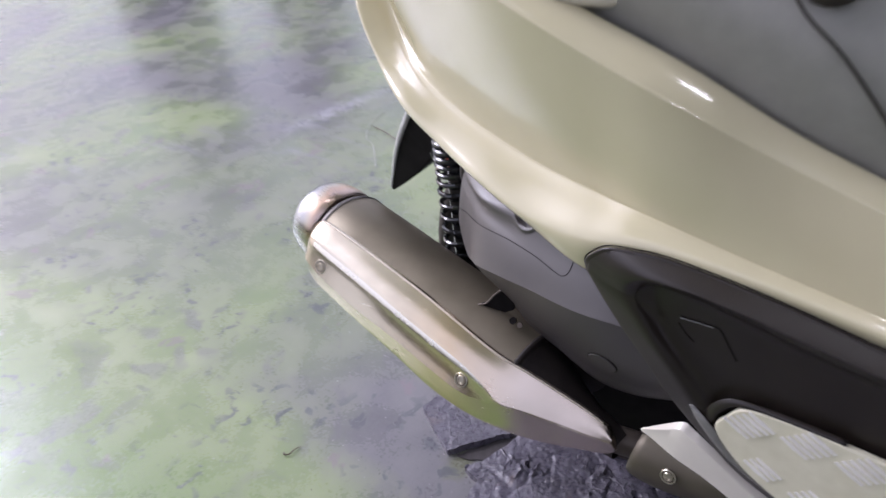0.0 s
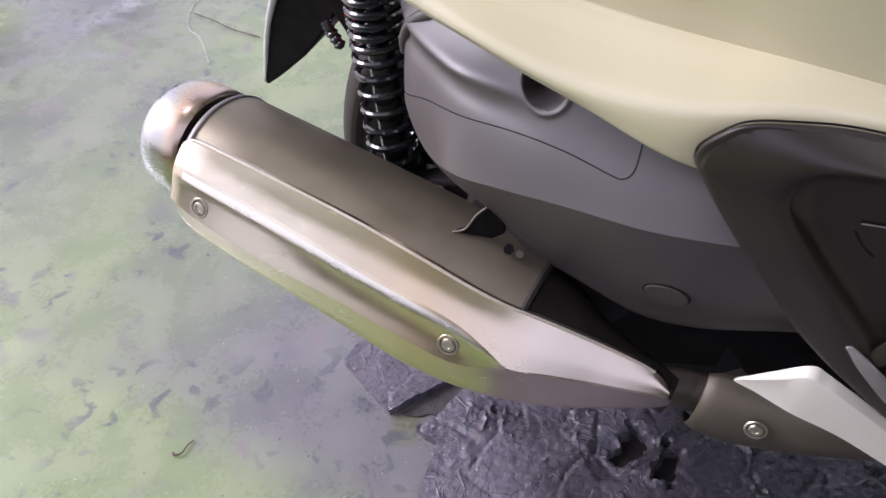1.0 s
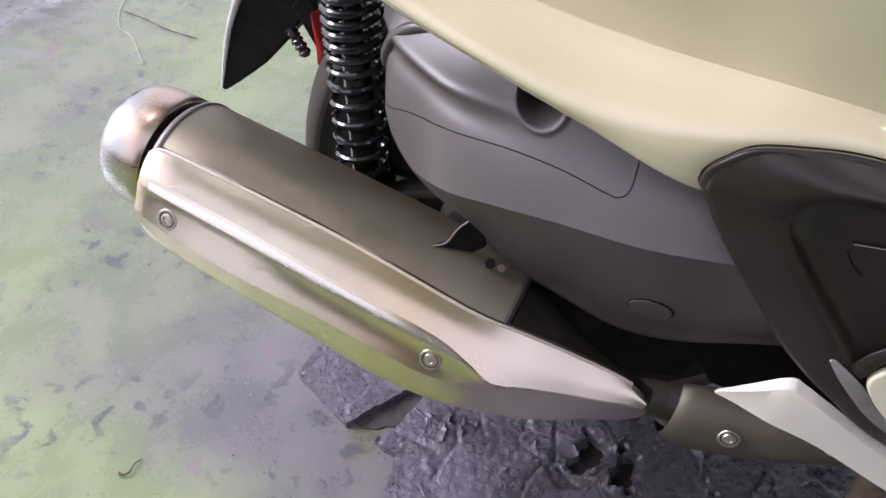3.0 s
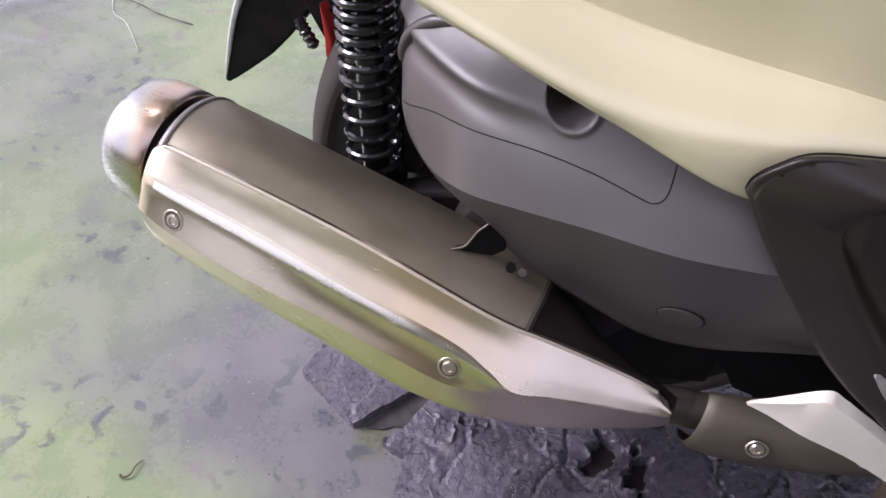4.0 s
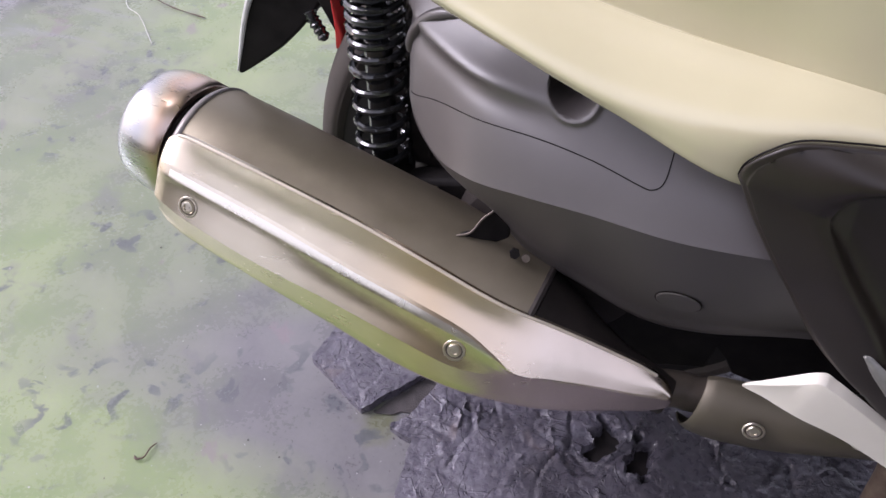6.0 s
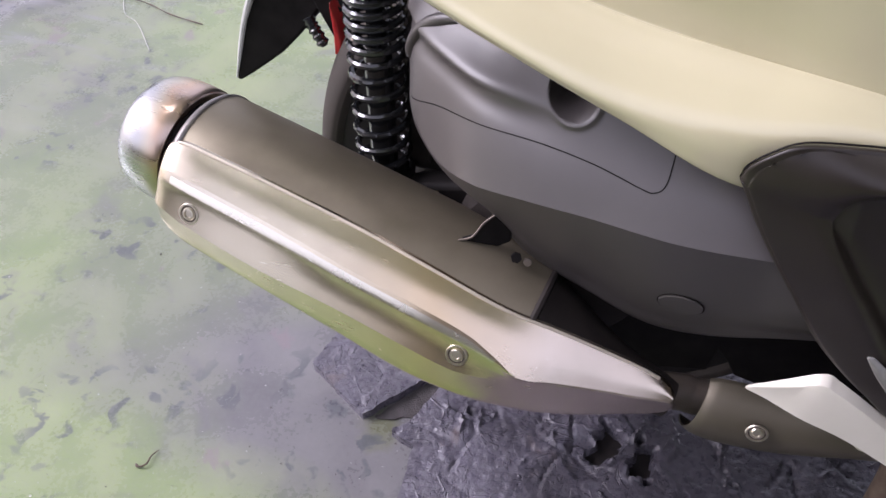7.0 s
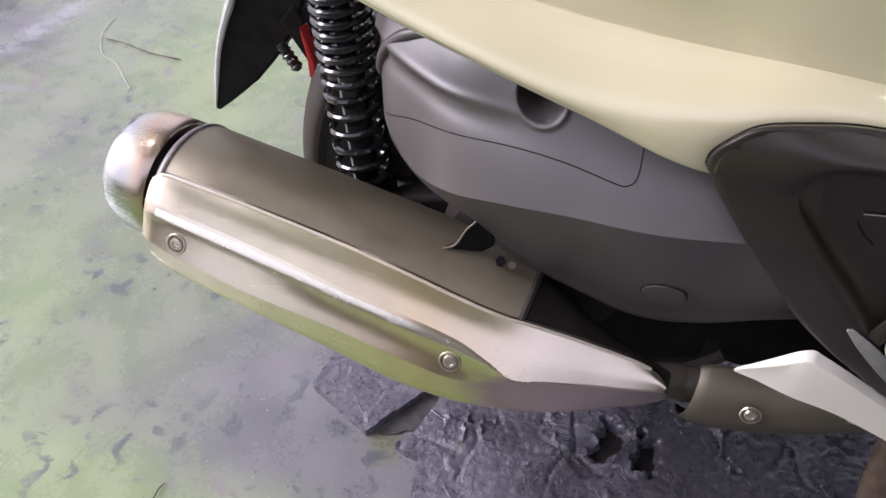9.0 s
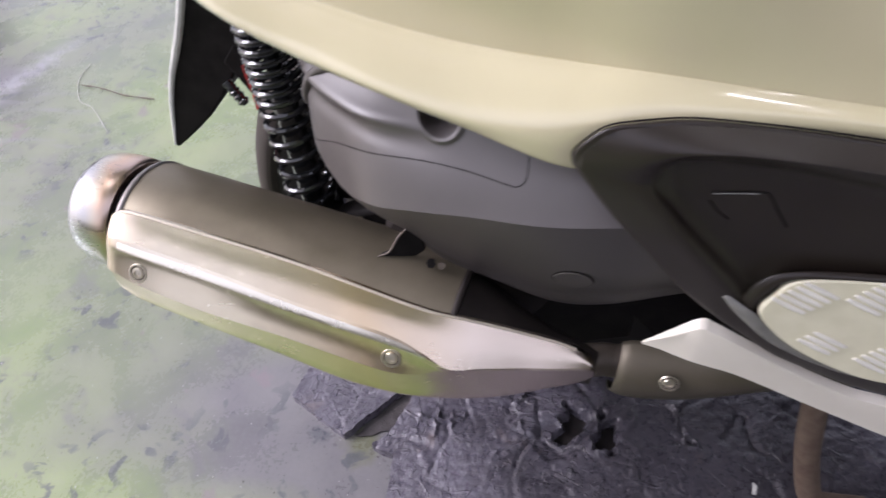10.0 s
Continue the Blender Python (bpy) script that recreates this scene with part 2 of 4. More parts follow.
def ground_mat():
    m, nt, p = node_mat("worn_painted_concrete")
    vec = texco(nt)
    big = noise_tex(nt, vec, 1.6, 3, 0.5, 0.4)
    mid = noise_tex(nt, vec, 9, 3, 0.5, 0.3)
    fine = noise_tex(nt, vec, 160, 5, 0.6)
    grit = noise_tex(nt, vec, 900, 2, 0.5)
    green = mixc(nt, span(nt, mid, 0.25, 0.75), (0.195, 0.262, 0.112), (0.315, 0.357, 0.198))
    deep_green = (0.118, 0.205, 0.036)
    grey = mixc(nt, span(nt, mid, 0.25, 0.75), (0.138, 0.135, 0.141), (0.222, 0.216, 0.218))
    sep = nt.nodes.new("ShaderNodeSeparateXYZ")
    nt.links.new(vec, sep.inputs[0])
    # grey round the scooter; far out the grey paints in sky sheen; green between
    def ring(cx, cy, near, far):
        off = nt.nodes.new("ShaderNodeVectorMath")
        off.operation = "DISTANCE"
        nt.links.new(vec, off.inputs[0])
        off.inputs[1].default_value = (cx, cy, 0)
        return span(nt, math_node(nt, "ADD", off.outputs["Value"], math_node(nt, "MULTIPLY", math_node(nt, "SUBTRACT", big, 0.5), 1.6)), far, near, 0.0, 1.0)

    near_bike = math_node(nt, "SUBTRACT", span(nt, sep.outputs["X"], -0.50, -0.12, 0.0, 1.0), span(nt, sep.outputs["Y"], 0.08, -0.15, 0.0, 1.2))
    near_bike = math_node(nt, "MULTIPLY", near_bike, ring(0.2, 0.5, 0.9, 2.2))
    far_out = span(nt, math_node(nt, "SUBTRACT", sep.outputs["Y"], math_node(nt, "MULTIPLY", sep.outputs["X"], 0.6)), 0.6, 1.7, 0.0, 0.40)
    grey_share = math_node(nt, "ADD", math_node(nt, "ADD", near_bike, far_out), math_node(nt, "MULTIPLY", math_node(nt, "SUBTRACT", big, 0.5), 2.2))
    col = mixc(nt, span(nt, grey_share, 0.02, 0.68), green, grey)
    # deeper green: far left as seen, nearer unseen and added to tint shield reflections
    green_zone = span(nt, math_node(nt, "ADD", sep.outputs["Y"], math_node(nt, "MULTIPLY", big, 0.2)), 0.06, -0.12, 0.0, 0.85)
    green_zone = math_node(nt, "MULTIPLY", green_zone, math_node(nt, "MAXIMUM", ring(-0.1, -0.2, 0.4, 0.9), ring(-0.95, -0.45, 0.35, 0.95)))
    col = mixc(nt, green_zone, col, deep_green)
    tuft = nt.nodes.new("ShaderNodeVectorMath")
    tuft.operation = "DISTANCE"
    nt.links.new(vec, tuft.inputs[0])
    tuft.inputs[1].default_value = (-0.128, 0.118, 0)
    green_spot = span(nt, math_node(nt, "ADD", tuft.outputs["Value"], math_node(nt, "MULTIPLY", math_node(nt, "SUBTRACT", noise_tex(nt, vec, 30, 4), 0.5), 0.07)), 0.034, 0.012, 0.0, 0.55)
    col = mixc(nt, green_spot, col, (0.135, 0.150, 0.045))
    wide = nt.nodes.new("ShaderNodeMapping")
    wide.vector_type = "TEXTURE"
    wide.inputs["Location"].default_value = (-1.19, 0.97, 0)
    wide.inputs["Rotation"].default_value = (0, 0, radians(76))
    wide.inputs["Scale"].default_value = (0.22, 0.055, 1.0)
    nt.links.new(vec, wide.inputs["Vector"])
    far = nt.nodes.new("ShaderNodeVectorMath")
    far.operation = "LENGTH"
    nt.links.new(wide.outputs[0], far.inputs[0])
    smear = math_node(nt, "MULTIPLY", span(nt, far.outputs["Value"], 1.0, 0.3, 0.0, 0.8), span(nt, noise_tex(nt, vec, 26, 5, 0.65), 0.38, 0.56))
    col = mixc(nt, smear, col, (0.37, 0.36, 0.39))
    # flaked patches with a firm edge, bluish and lavender, in clusters
    flake = math_node(nt, "MULTIPLY", span(nt, noise_tex(nt, vec, 13, 3, 0.5, 0.5), 0.545, 0.625), span(nt, noise_tex(nt, vec, 3.1, 3), 0.42, 0.58))
    col = mixc(nt, math_node(nt, "MULTIPLY", flake, 0.5), col, (0.165, 0.157, 0.170))
    spots = math_node(nt, "MULTIPLY", span(nt, noise_tex(nt, vec, 34, 3, 0.5, 0.5), 0.572, 0.635), span(nt, noise_tex(nt, vec, 5, 3), 0.48, 0.60))
    col = mixc(nt, math_node(nt, "MULTIPLY", spots, 0.8), col, (0.085, 0.092, 0.105))
    pink = span(nt, noise_tex(nt, vec, 8, 6, 0.62, 0.4), 0.635, 0.665)
    col = mixc(nt, math_node(nt, "MULTIPLY", pink, 0.6), col, (0.235, 0.190, 0.205))
    dark = span(nt, noise_tex(nt, vec, 75, 4, 0.6, 1.0), 0.70, 0.73)
    col = mixc(nt, math_node(nt, "MULTIPLY", dark, 0.75), col, (0.05, 0.052, 0.055))
    turned = nt.nodes.new("ShaderNodeMapping")
    turned.inputs["Rotation"].default_value = (0, 0, radians(-38))
    turned.inputs["Scale"].default_value = (1.0, 6.0, 1.0)
    nt.links.new(vec, turned.inputs["Vector"])
    scrape = math_node(nt, "MULTIPLY", span(nt, noise_tex(nt, turned.outputs[0], 5, 6, 0.65), 0.52, 0.66), span(nt, noise_tex(nt, vec, 2.2, 2), 0.50, 0.62))
    scrape = math_node(nt, "MULTIPLY", scrape, span(nt, math_node(nt, "SUBTRACT", sep.outputs["Y"], math_node(nt, "MULTIPLY", sep.outputs["X"], 0.6)), 0.65, 1.1))
    col = mixc(nt, math_node(nt, "MULTIPLY", scrape, 0.6), col, (0.30, 0.295, 0.305))
    scratch = math_node(nt, "MULTIPLY", span(nt, noise_tex(nt, turned.outputs[0], 16, 3, 0.55), 0.68, 0.72), span(nt, noise_tex(nt, vec, 4.5, 2), 0.50, 0.58))
    col = mixc(nt, math_node(nt, "MULTIPLY", scratch, 0.6), col, (0.07, 0.075, 0.08))
    pale = span(nt, noise_tex(nt, vec, 140, 2, 0.5), 0.735, 0.755)
    col = mixc(nt, math_node(nt, "MULTIPLY", pale, 0.8), col, (0.55, 0.54, 0.53))
    col = mixc(nt, span(nt, fine, 0.4, 0.8, 0.0, 0.22), col, (0.26, 0.255, 0.26))
    nt.links.new(col, p.inputs["Base Color"])
    p.inputs["Specular IOR Level"].default_value = 0.55
    nt.links.new(span(nt, math_node(nt, "ADD", mid, math_node(nt, "MULTIPLY", fine, 0.5)), 0.5, 1.0, 0.16, 0.40), p.inputs["Roughness"])
    h = math_node(nt, "ADD", math_node(nt, "MULTIPLY", mid, 1.0), math_node(nt, "ADD", math_node(nt, "MULTIPLY", fine, 0.20), math_node(nt, "MULTIPLY", grit, 0.05)))
    h = math_node(nt, "SUBTRACT", h, math_node(nt, "MULTIPLY", flake, 0.12))
    bump(nt, p, h, 0.22, 0.004)
    return m


def slab_mat():
    m, nt, p = node_mat("dark_broken_screed")
    vec = texco(nt)
    mid = noise_tex(nt, vec, 14, 6, 0.65, 0.5)
    fine = noise_tex(nt, vec, 120, 6, 0.65, 0.3)
    col = mixc(nt, span(nt, mid, 0.3, 0.7), (0.062, 0.056, 0.073), (0.158, 0.147, 0.182))
    col = mixc(nt, span(nt, fine, 0.5, 0.8, 0.0, 0.5), col, (0.25, 0.235, 0.255))
    # shade below the engine, painted into the screed colour
    spot = nt.nodes.new("ShaderNodeVectorMath")
    spot.operation = "DISTANCE"
    nt.links.new(vec, spot.inputs[0])
    spot.inputs[1].default_value = (0.30, 0.10, 0.0)
    under_shade = span(nt, math_node(nt, "ADD", spot.outputs["Value"], math_node(nt, "MULTIPLY", math_node(nt, "SUBTRACT", mid, 0.5), 0.35)), 0.30, 0.16, 0.0, 0.7)
    col = mixc(nt, under_shade, col, (0.030, 0.027, 0.033))
    rust = span(nt, noise_tex(nt, vec, 22, 4, 0.6, 0.4), 0.62, 0.74, 0.0, 0.6)
    col = mixc(nt, rust, col, (0.16, 0.125, 0.12))
    nt.links.new(col, p.inputs["Base Color"])
    nt.links.new(span(nt, fine, 0.3, 0.7, 0.20, 0.42), p.inputs["Roughness"])
    p.inputs["Specular IOR Level"].default_value = 0.7
    # short curled wrinkles over the grain
    fold = noise_tex(nt, vec, 17, 2, 0.5, 1.2)
    ridge = span(nt, math_node(nt, "ABSOLUTE", math_node(nt, "SUBTRACT", fold, 0.5)), 0.0, 0.022, 1.0, 0.0)
    where = span(nt, noise_tex(nt, vec, 17, 3, 0.5), 0.48, 0.60)
    plates = span(nt, noise_tex(nt, vec, 24, 4, 0.6, 0.8), 0.50, 0.515)
    h = math_node(nt, "ADD", math_node(nt, "MULTIPLY", fine, 0.40), math_node(nt, "ADD", math_node(nt, "MULTIPLY", math_node(nt, "MULTIPLY", ridge, where), 0.22), math_node(nt, "MULTIPLY", plates, 0.45)))
    crumb = noise_tex(nt, vec, 330, 4, 0.7)
    bump(nt, p, math_node(nt, "ADD", h, math_node(nt, "MULTIPLY", crumb, 0.16)), 0.85, 0.0042)
    return m


M_GROUND, M_SLAB = ground_mat(), slab_mat()

# ---------------------------------------------------------------- the yard
bm = bmesh.new()
bmesh.ops.create_grid(bm, x_segments=40, y_segments=40, size=60)
ground = thing("ground", bm, M_GROUND, "worn concrete floor with flaking green paint and grey patches", "floor", kind="structure")


def wall_box(name, lo, hi, material, label, category):
    bm = bmesh.new()
    bmesh.ops.create_cube(bm, size=1)
    c, s = (Vector(lo) + Vector(hi)) / 2, Vector(hi) - Vector(lo)
    bmesh.ops.scale(bm, verts=bm.verts, vec=s)
    bmesh.ops.translate(bm, verts=bm.verts, vec=c)
    return thing(name, bm, material, label, category, kind="structure", bevel=0.01)


# unseen walls and roof, added to shape reflections and hold back sky light
wall_box("unseen_wall_south", (-0.5, -2.8, 0), (3.0, -2.6, 1.65), M_WALL, "unseen plain wall added to darken reflections from the south", "wall")
wall_box("unseen_wall_southwest", (-4.5, -2.8, 0), (-0.5, -2.6, 0.65), M_WALL, "low unseen wall added to bound the reflected sky", "wall")
wall_box("unseen_wall_southeast", (3.0, -2.8, 0), (3.2, -0.9, 1.2), M_WALL, "low unseen wall added to bound the reflected sky", "wall")
wall_box("unseen_wall_east", (3.0, -0.9, 0), (3.2, 2.4, 2.7), M_WALL, "unseen plain wall added to darken the east side", "wall")
wall_box("roof", (-1.2, -0.9, 2.7), (3.2, 2.4, 2.82), M_CEIL, "unseen flat roof added to shape the light from above", "roof")

# concrete posts out in the yard, known by their dark mirror image on the floor
for px, py, hw, ph in ((-3.75, 2.15, 0.20, 1.6), (-3.25, 2.80, 0.17, 1.3)):
    bm = bmesh.new()
    bmesh.ops.create_cube(bm, size=1)
    for v in bm.verts:
        k = 1.0 if v.co.z < 0 else 0.92
        v.co = Vector((px + v.co.x * 2 * hw * k, py + v.co.y * 2 * hw * k, (v.co.z + 0.5) * ph))
    thing("concrete_post", bm, M_POST, "dark weathered square concrete post in the yard", "post", origin=(px, py, 0), group="yard posts", bevel=0.015)

# lamps under the roof, known by their gleams on the fairing
for lx, ly in ((1.02, 0.40), (-0.60, 0.40)):
    light_box = new("ceiling_light")
    light_box.location = (lx, ly, 2.7)
    tagged(light_box, "white box lamp fixed under the shed roof", "ceiling light", "shed lamps")
    for nm, lo, hi, mat in (("housing", (-0.20, -0.09, -0.07), (0.20, 0.09, 0.0), M_TRIM), ("diffuser", (-0.18, -0.07, -0.085), (0.18, 0.07, -0.0705), M_GLOW)):
        bm = bmesh.new()
        bmesh.ops.create_cube(bm, size=1)
        for v in bm.verts:
            v.co = Vector(((v.co.x + 0.5) * (hi[0] - lo[0]) + lo[0], (v.co.y + 0.5) * (hi[1] - lo[1]) + lo[1], (v.co.z + 0.5) * (hi[2] - lo[2]) + lo[2]))
        piece = finish(nm, bm, mat, (0, 0, 0), bevel=0.004)
        piece.parent = light_box
        tagged(piece, "glowing white diffuser" if nm == "diffuser" else "")

# ---------------------------------------------------------------- broken screed under the scooter


def inside(p, poly):
    c = False
    for i in range(len(poly)):
        (x0, y0), (x1, y1) = poly[i - 1], poly[i]
        if (y0 > p[1]) != (y1 > p[1]) and p[0] < (x1 - x0) * (p[1] - y0) / (y1 - y0) + x0:
            c = not c
    return c


def nearest(p, poly):
    best = None
    for i in range(len(poly)):
        a, b = Vector((*poly[i - 1], 0)), Vector((*poly[i], 0))
        t = max(0, min(1, (p - a).dot(b - a) / (b - a).length_squared))
        q = a + (b - a) * t
        if best is None or (q - p).length < (best - p).length:
            best = q
    return best


def fragment(poly, height, step=0.006, rough=0.004, pits=(), dents=(), seed=0.0, name="broken_slab"):
    """A broken piece of screed: a lumpy top over a ragged edge that drops to the floor."""
    rag = []
    for i in range(len(poly)):
        a, b = Vector((*poly[i - 1], 0)), Vector((*poly[i], 0))
        n = max(1, int((b - a).length / 0.005))
        for k in range(n):
            p = a.lerp(b, k / n)
            w = noise.noise_vector(p * 40 + Vector((seed, 0, 0))) * 0.0028 + noise.noise_vector(p * 130 + Vector((seed, 5, 0))) * 0.0016
            rag.append((p.x + w.x, p.y + w.y))
    xs, ys = [p[0] for p in rag], [p[1] for p in rag]
    x0, y0 = min(xs), min(ys)
    nx, ny = int((max(xs) - x0) / step) + 1, int((max(ys) - y0) / step) + 1
    keep = {(i, j) for i in range(nx) for j in range(ny) if inside((x0 + (i + .5) * step, y0 + (j + .5) * step), rag)}
    bm = bmesh.new()
    vs = {}

    def vert(i, j):
        if (i, j) not in vs:
            p = Vector((x0 + i * step, y0 + j * step, 0))
            if not all((i + a, j + b) in keep for a in (-1, 0) for b in (-1, 0)):
                p = nearest(p, rag)
            q = p + Vector((seed, seed, 0))
            warp = q + noise.noise_vector(q * 18) * 0.014
            z = height * (0.5 + 0.5 * max(0.0, min(1.0, (p.y - 0.05) / 0.09)))
            k = rough * (0.35 + 0.65 * max(0.0, min(1.0, (p.y - 0.03) / 0.12)))
            # broken plates of uneven height and tilt, with cracks between some of them
            for sc, amp in ((13.0, 1.0), (31.0, 0.42)):
                dist, cells = noise.voronoi(warp * sc + Vector((seed, 0, 0.37)))
                lean = noise.noise_vector(cells[0] * 7.3)
                off = warp * sc + Vector((seed, 0, 0.37)) - cells[0]
                z += k * amp * (0.55 * noise.noise(cells[0] * 3.1) + 0.9 * (lean.x * off.x + lean.y * off.y))
                z -= k * amp * 0.55 * max(0.0, 1 - (dist[1] - dist[0]) / 0.07) * max(0.0, min(1.0, 0.5 + 2.5 * noise.noise(q * 19 + Vector((sc, 4, 1)))))
            z += k * 0.35 * noise.noise(warp * 12)
            # short curled flakes standing up here and there
            wr = noise.noise(warp * 30 + Vector((3, 9, 2)))
            z += 1.5 * k * max(0.0, 1 - abs(wr) / 0.05) * max(0.0, min(0.5, noise.noise(q * 21 + Vector((5, 5, 5))) - 0.12)) * 2
            z += k * 0.22 * noise.noise(q * 210) + k * 0.16 * noise.noise(q * 90)
            for px, py, pr, pd in dents:
                z -= pd * max(0.0, min(1.0, (pr - math.hypot(p.x - px, p.y - py) + 0.006 * noise.noise(q * 60)) / 0.008))
            for px, py, pr, pd in pits:
                d = math.hypot(p.x - px, (p.y - py) * 0.8) + 0.014 * noise.noise(q * 70)
                z -= pd * max(0, min(1, (pr + 0.0015 - d) / 0.0065))
            vs[i, j] = bm.verts.new((p.x, p.y, max(0.0015, z)))
        return vs[i, j]

    for i, j in sorted(keep):
        q = [vert(i, j), vert(i + 1, j), vert(i + 1, j + 1), vert(i, j + 1)]
        bm.faces.new(q)
    rim = [e for e in bm.edges if e.is_boundary]
    low = bmesh.ops.extrude_edge_only(bm, edges=rim)
    for v in (g for g in low["geom"] if isinstance(g, bmesh.types.BMVert)):
        v.co.z = -0.004
    bmesh.ops.recalc_face_normals(bm, faces=bm.faces)
    return thing(name, bm, M_SLAB, "broken dark grey screed piece lying on the floor", "slab", group="broken screed", sharp=50)


fragment([(-0.233, 0.174), (-0.148, 0.124), (-0.086, 0.200), (-0.10, 0.30), (-0.215, 0.30)], 0.0128, step=0.0024, rough=0.0024, seed=1.3)
fragment([(-0.110, 0.112), (-0.076, 0.104), (-0.074, 0.04), (-0.03, -0.10), (0.08, -0.20), (0.45, -0.22), (0.52, 0.05), (0.5, 0.34), (-0.075, 0.31), (-0.07, 0.20), (-0.085, 0.14)], 0.017, step=0.0027, rough=0.0060, seed=4.1, pits=((0.133, 0.172, 0.015, 0.03), (0.126, 0.160, 0.011, 0.03), (0.172, 0.168, 0.013, 0.03), (0.172, 0.154, 0.012, 0.03)), dents=((0.112, 0.146, 0.028, 0.0055),))
fragment([(0.53, 0.05), (0.46, -0.23), (0.8, -0.25), (0.95, 0.2), (0.9, 0.6), (0.52, 0.6), (0.51, 0.34)], 0.014, step=0.012, seed=14.2)
# unseen extra piece, added to darken what the side panel mirrors
fragment([(0.02, -0.17), (0.09, -0.215), (0.45, -0.235), (0.80, -0.26), (0.85, -0.75), (0.30, -0.85), (0.06, -0.70), (0.0, -0.40)], 0.013, step=0.012, seed=31.0)
fragment([(-0.20, 0.305), (0.5, 0.345), (0.51, 0.75), (-0.1, 0.72)], 0.013, step=0.010, seed=21.0)

# dark sheets that paint the shade at the bottom of the two holes
M_HOLE_SHADE = surface("dark_hole_shade", (0.012, 0.010, 0.010), (0.026, 0.021, 0.02), (0.6, 0.85), 0, 120, 700, 0.6, 0.002, spec=0.25)
M_GAP_SHADE = surface("grey_brown_gap_shade", (0.050, 0.045, 0.045), (0.095, 0.086, 0.086), (0.7, 0.9), 0, 70, 500, 0.6, 0.002, spec=0.25)
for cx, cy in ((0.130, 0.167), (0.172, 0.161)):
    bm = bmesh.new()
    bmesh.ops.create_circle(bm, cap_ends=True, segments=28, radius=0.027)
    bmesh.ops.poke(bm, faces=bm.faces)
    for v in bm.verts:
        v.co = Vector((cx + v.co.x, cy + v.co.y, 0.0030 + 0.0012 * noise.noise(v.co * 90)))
    thing("shade_sheet", bm, M_HOLE_SHADE, "dark sheet painted for the shade in a hole of the broken screed", "dirt", group="dirt in the holes")

# grey-brown sheet that paints the shade in the gap between the two broken pieces
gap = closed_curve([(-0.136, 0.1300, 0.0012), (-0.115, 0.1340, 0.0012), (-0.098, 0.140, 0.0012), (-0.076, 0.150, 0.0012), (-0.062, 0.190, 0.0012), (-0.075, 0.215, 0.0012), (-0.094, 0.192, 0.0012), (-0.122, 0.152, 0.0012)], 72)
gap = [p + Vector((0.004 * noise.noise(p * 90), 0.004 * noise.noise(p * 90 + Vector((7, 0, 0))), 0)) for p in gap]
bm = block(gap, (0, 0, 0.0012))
thing("shade_sheet", bm, M_GAP_SHADE, "grey-brown sheet painted for the shade between two broken screed pieces", "dirt", group="dirt in the holes")

# ---------------------------------------------------------------- the scooter
scooter = new("motor_scooter")
scooter.location = BASE
tagged(scooter, "cream scooter with steel exhaust parked on a centre stand", "scooter")

# --- rear wheel
W = Vector((0.05, 0.285, 0.28))
prof = [(-0.044, 0.243), (-0.0478, 0.2495), (-0.0480, 0.2515), (-0.0475, 0.257), (-0.041, 0.266), (-0.026, 0.2745), (0.0, 0.28), (0.026, 0.2745), (0.041, 0.266), (0.0475, 0.257), (0.0480, 0.2515), (0.0478, 0.2495), (0.044, 0.243)]
prof = [(p.x, p.y) for p in smooth_curve([(a, b, 0) for a, b in prof], 37)]
wheel = part("rear_wheel", revolve(prof, W, (0, 1, 0), 96), M_RUBBER, scooter, "worn dusty rubber tyre tread")
# inner band in a blacker rubber: the shade there is in its colour
for side in (-1, 1):
    prof = [(0.0420 * side, 0.183), (0.0465 * side, 0.198), (0.0475 * side, 0.220), (0.0462 * side, 0.240), (0.0440 * side, 0.246)]
    part("sidewall", revolve(prof, W, (0, 1, 0), 96), M_SIDEWALL, wheel, "rubber sidewall coloured black for the shade inside the tyre")
rim_prof = [(-0.048, 0.188), (-0.05, 0.178), (-0.03, 0.17), (0.03, 0.17), (0.05, 0.178), (0.048, 0.188)]
part("rim", revolve(rim_prof, W, (0, 1, 0), 64), M_BLACKM, wheel, "black cast rim")
for k in range(5):
    a = k * math.tau / 5 + 0.3
    d = Vector((math.cos(a), 0, math.sin(a)))
    part("spoke", tube([W + d * 0.03, W + d * 0.1, W + d * 0.172], [0.02, 0.014, 0.016], 8), M_BLACKM, wheel)
part("hub", revolve([(-0.06, 0.0), (-0.06, 0.03), (-0.04, 0.04), (0.04, 0.04), (0.06, 0.03), (0.06, 0.0)], W, (0, 1, 0), 32), M_BLACKM, wheel)

# --- exhaust: the silencer lies along AX from MA
MA = Vector((-0.259, 0.110, 0.362))
AX = Vector((1, -0.125, -0.226)).normalized()
OUT = (Vector((0, -1, 0)) - AX * (-AX.y)).normalized()
UPV = OUT.cross(AX)
if UPV.z < 0:
    UPV = -UPV
# two ways across the silencer: Q looks out and up, P out and down
TH = radians(40)
QV = UPV * math.cos(TH) + OUT * math.sin(TH)
PV = OUT * math.cos(TH) - UPV * math.sin(TH)


def ex(s, p, q):
    return MA + AX * s + PV * p + QV * q


def oval(profile, n=72):
    """Oval rings round the silencer's line: (along, half height across P, half width along Q, shift along P)."""
    bm = bmesh.new()
    rows = [[ex(a, c + b * math.cos(k * math.tau / n), w * math.sin(k * math.tau / n)) for k in range(n)] for a, b, w, c in profile]
    grid_faces(bm, rows, loop_v=True)
    bmesh.ops.recalc_face_normals(bm, faces=bm.faces)
    return bm


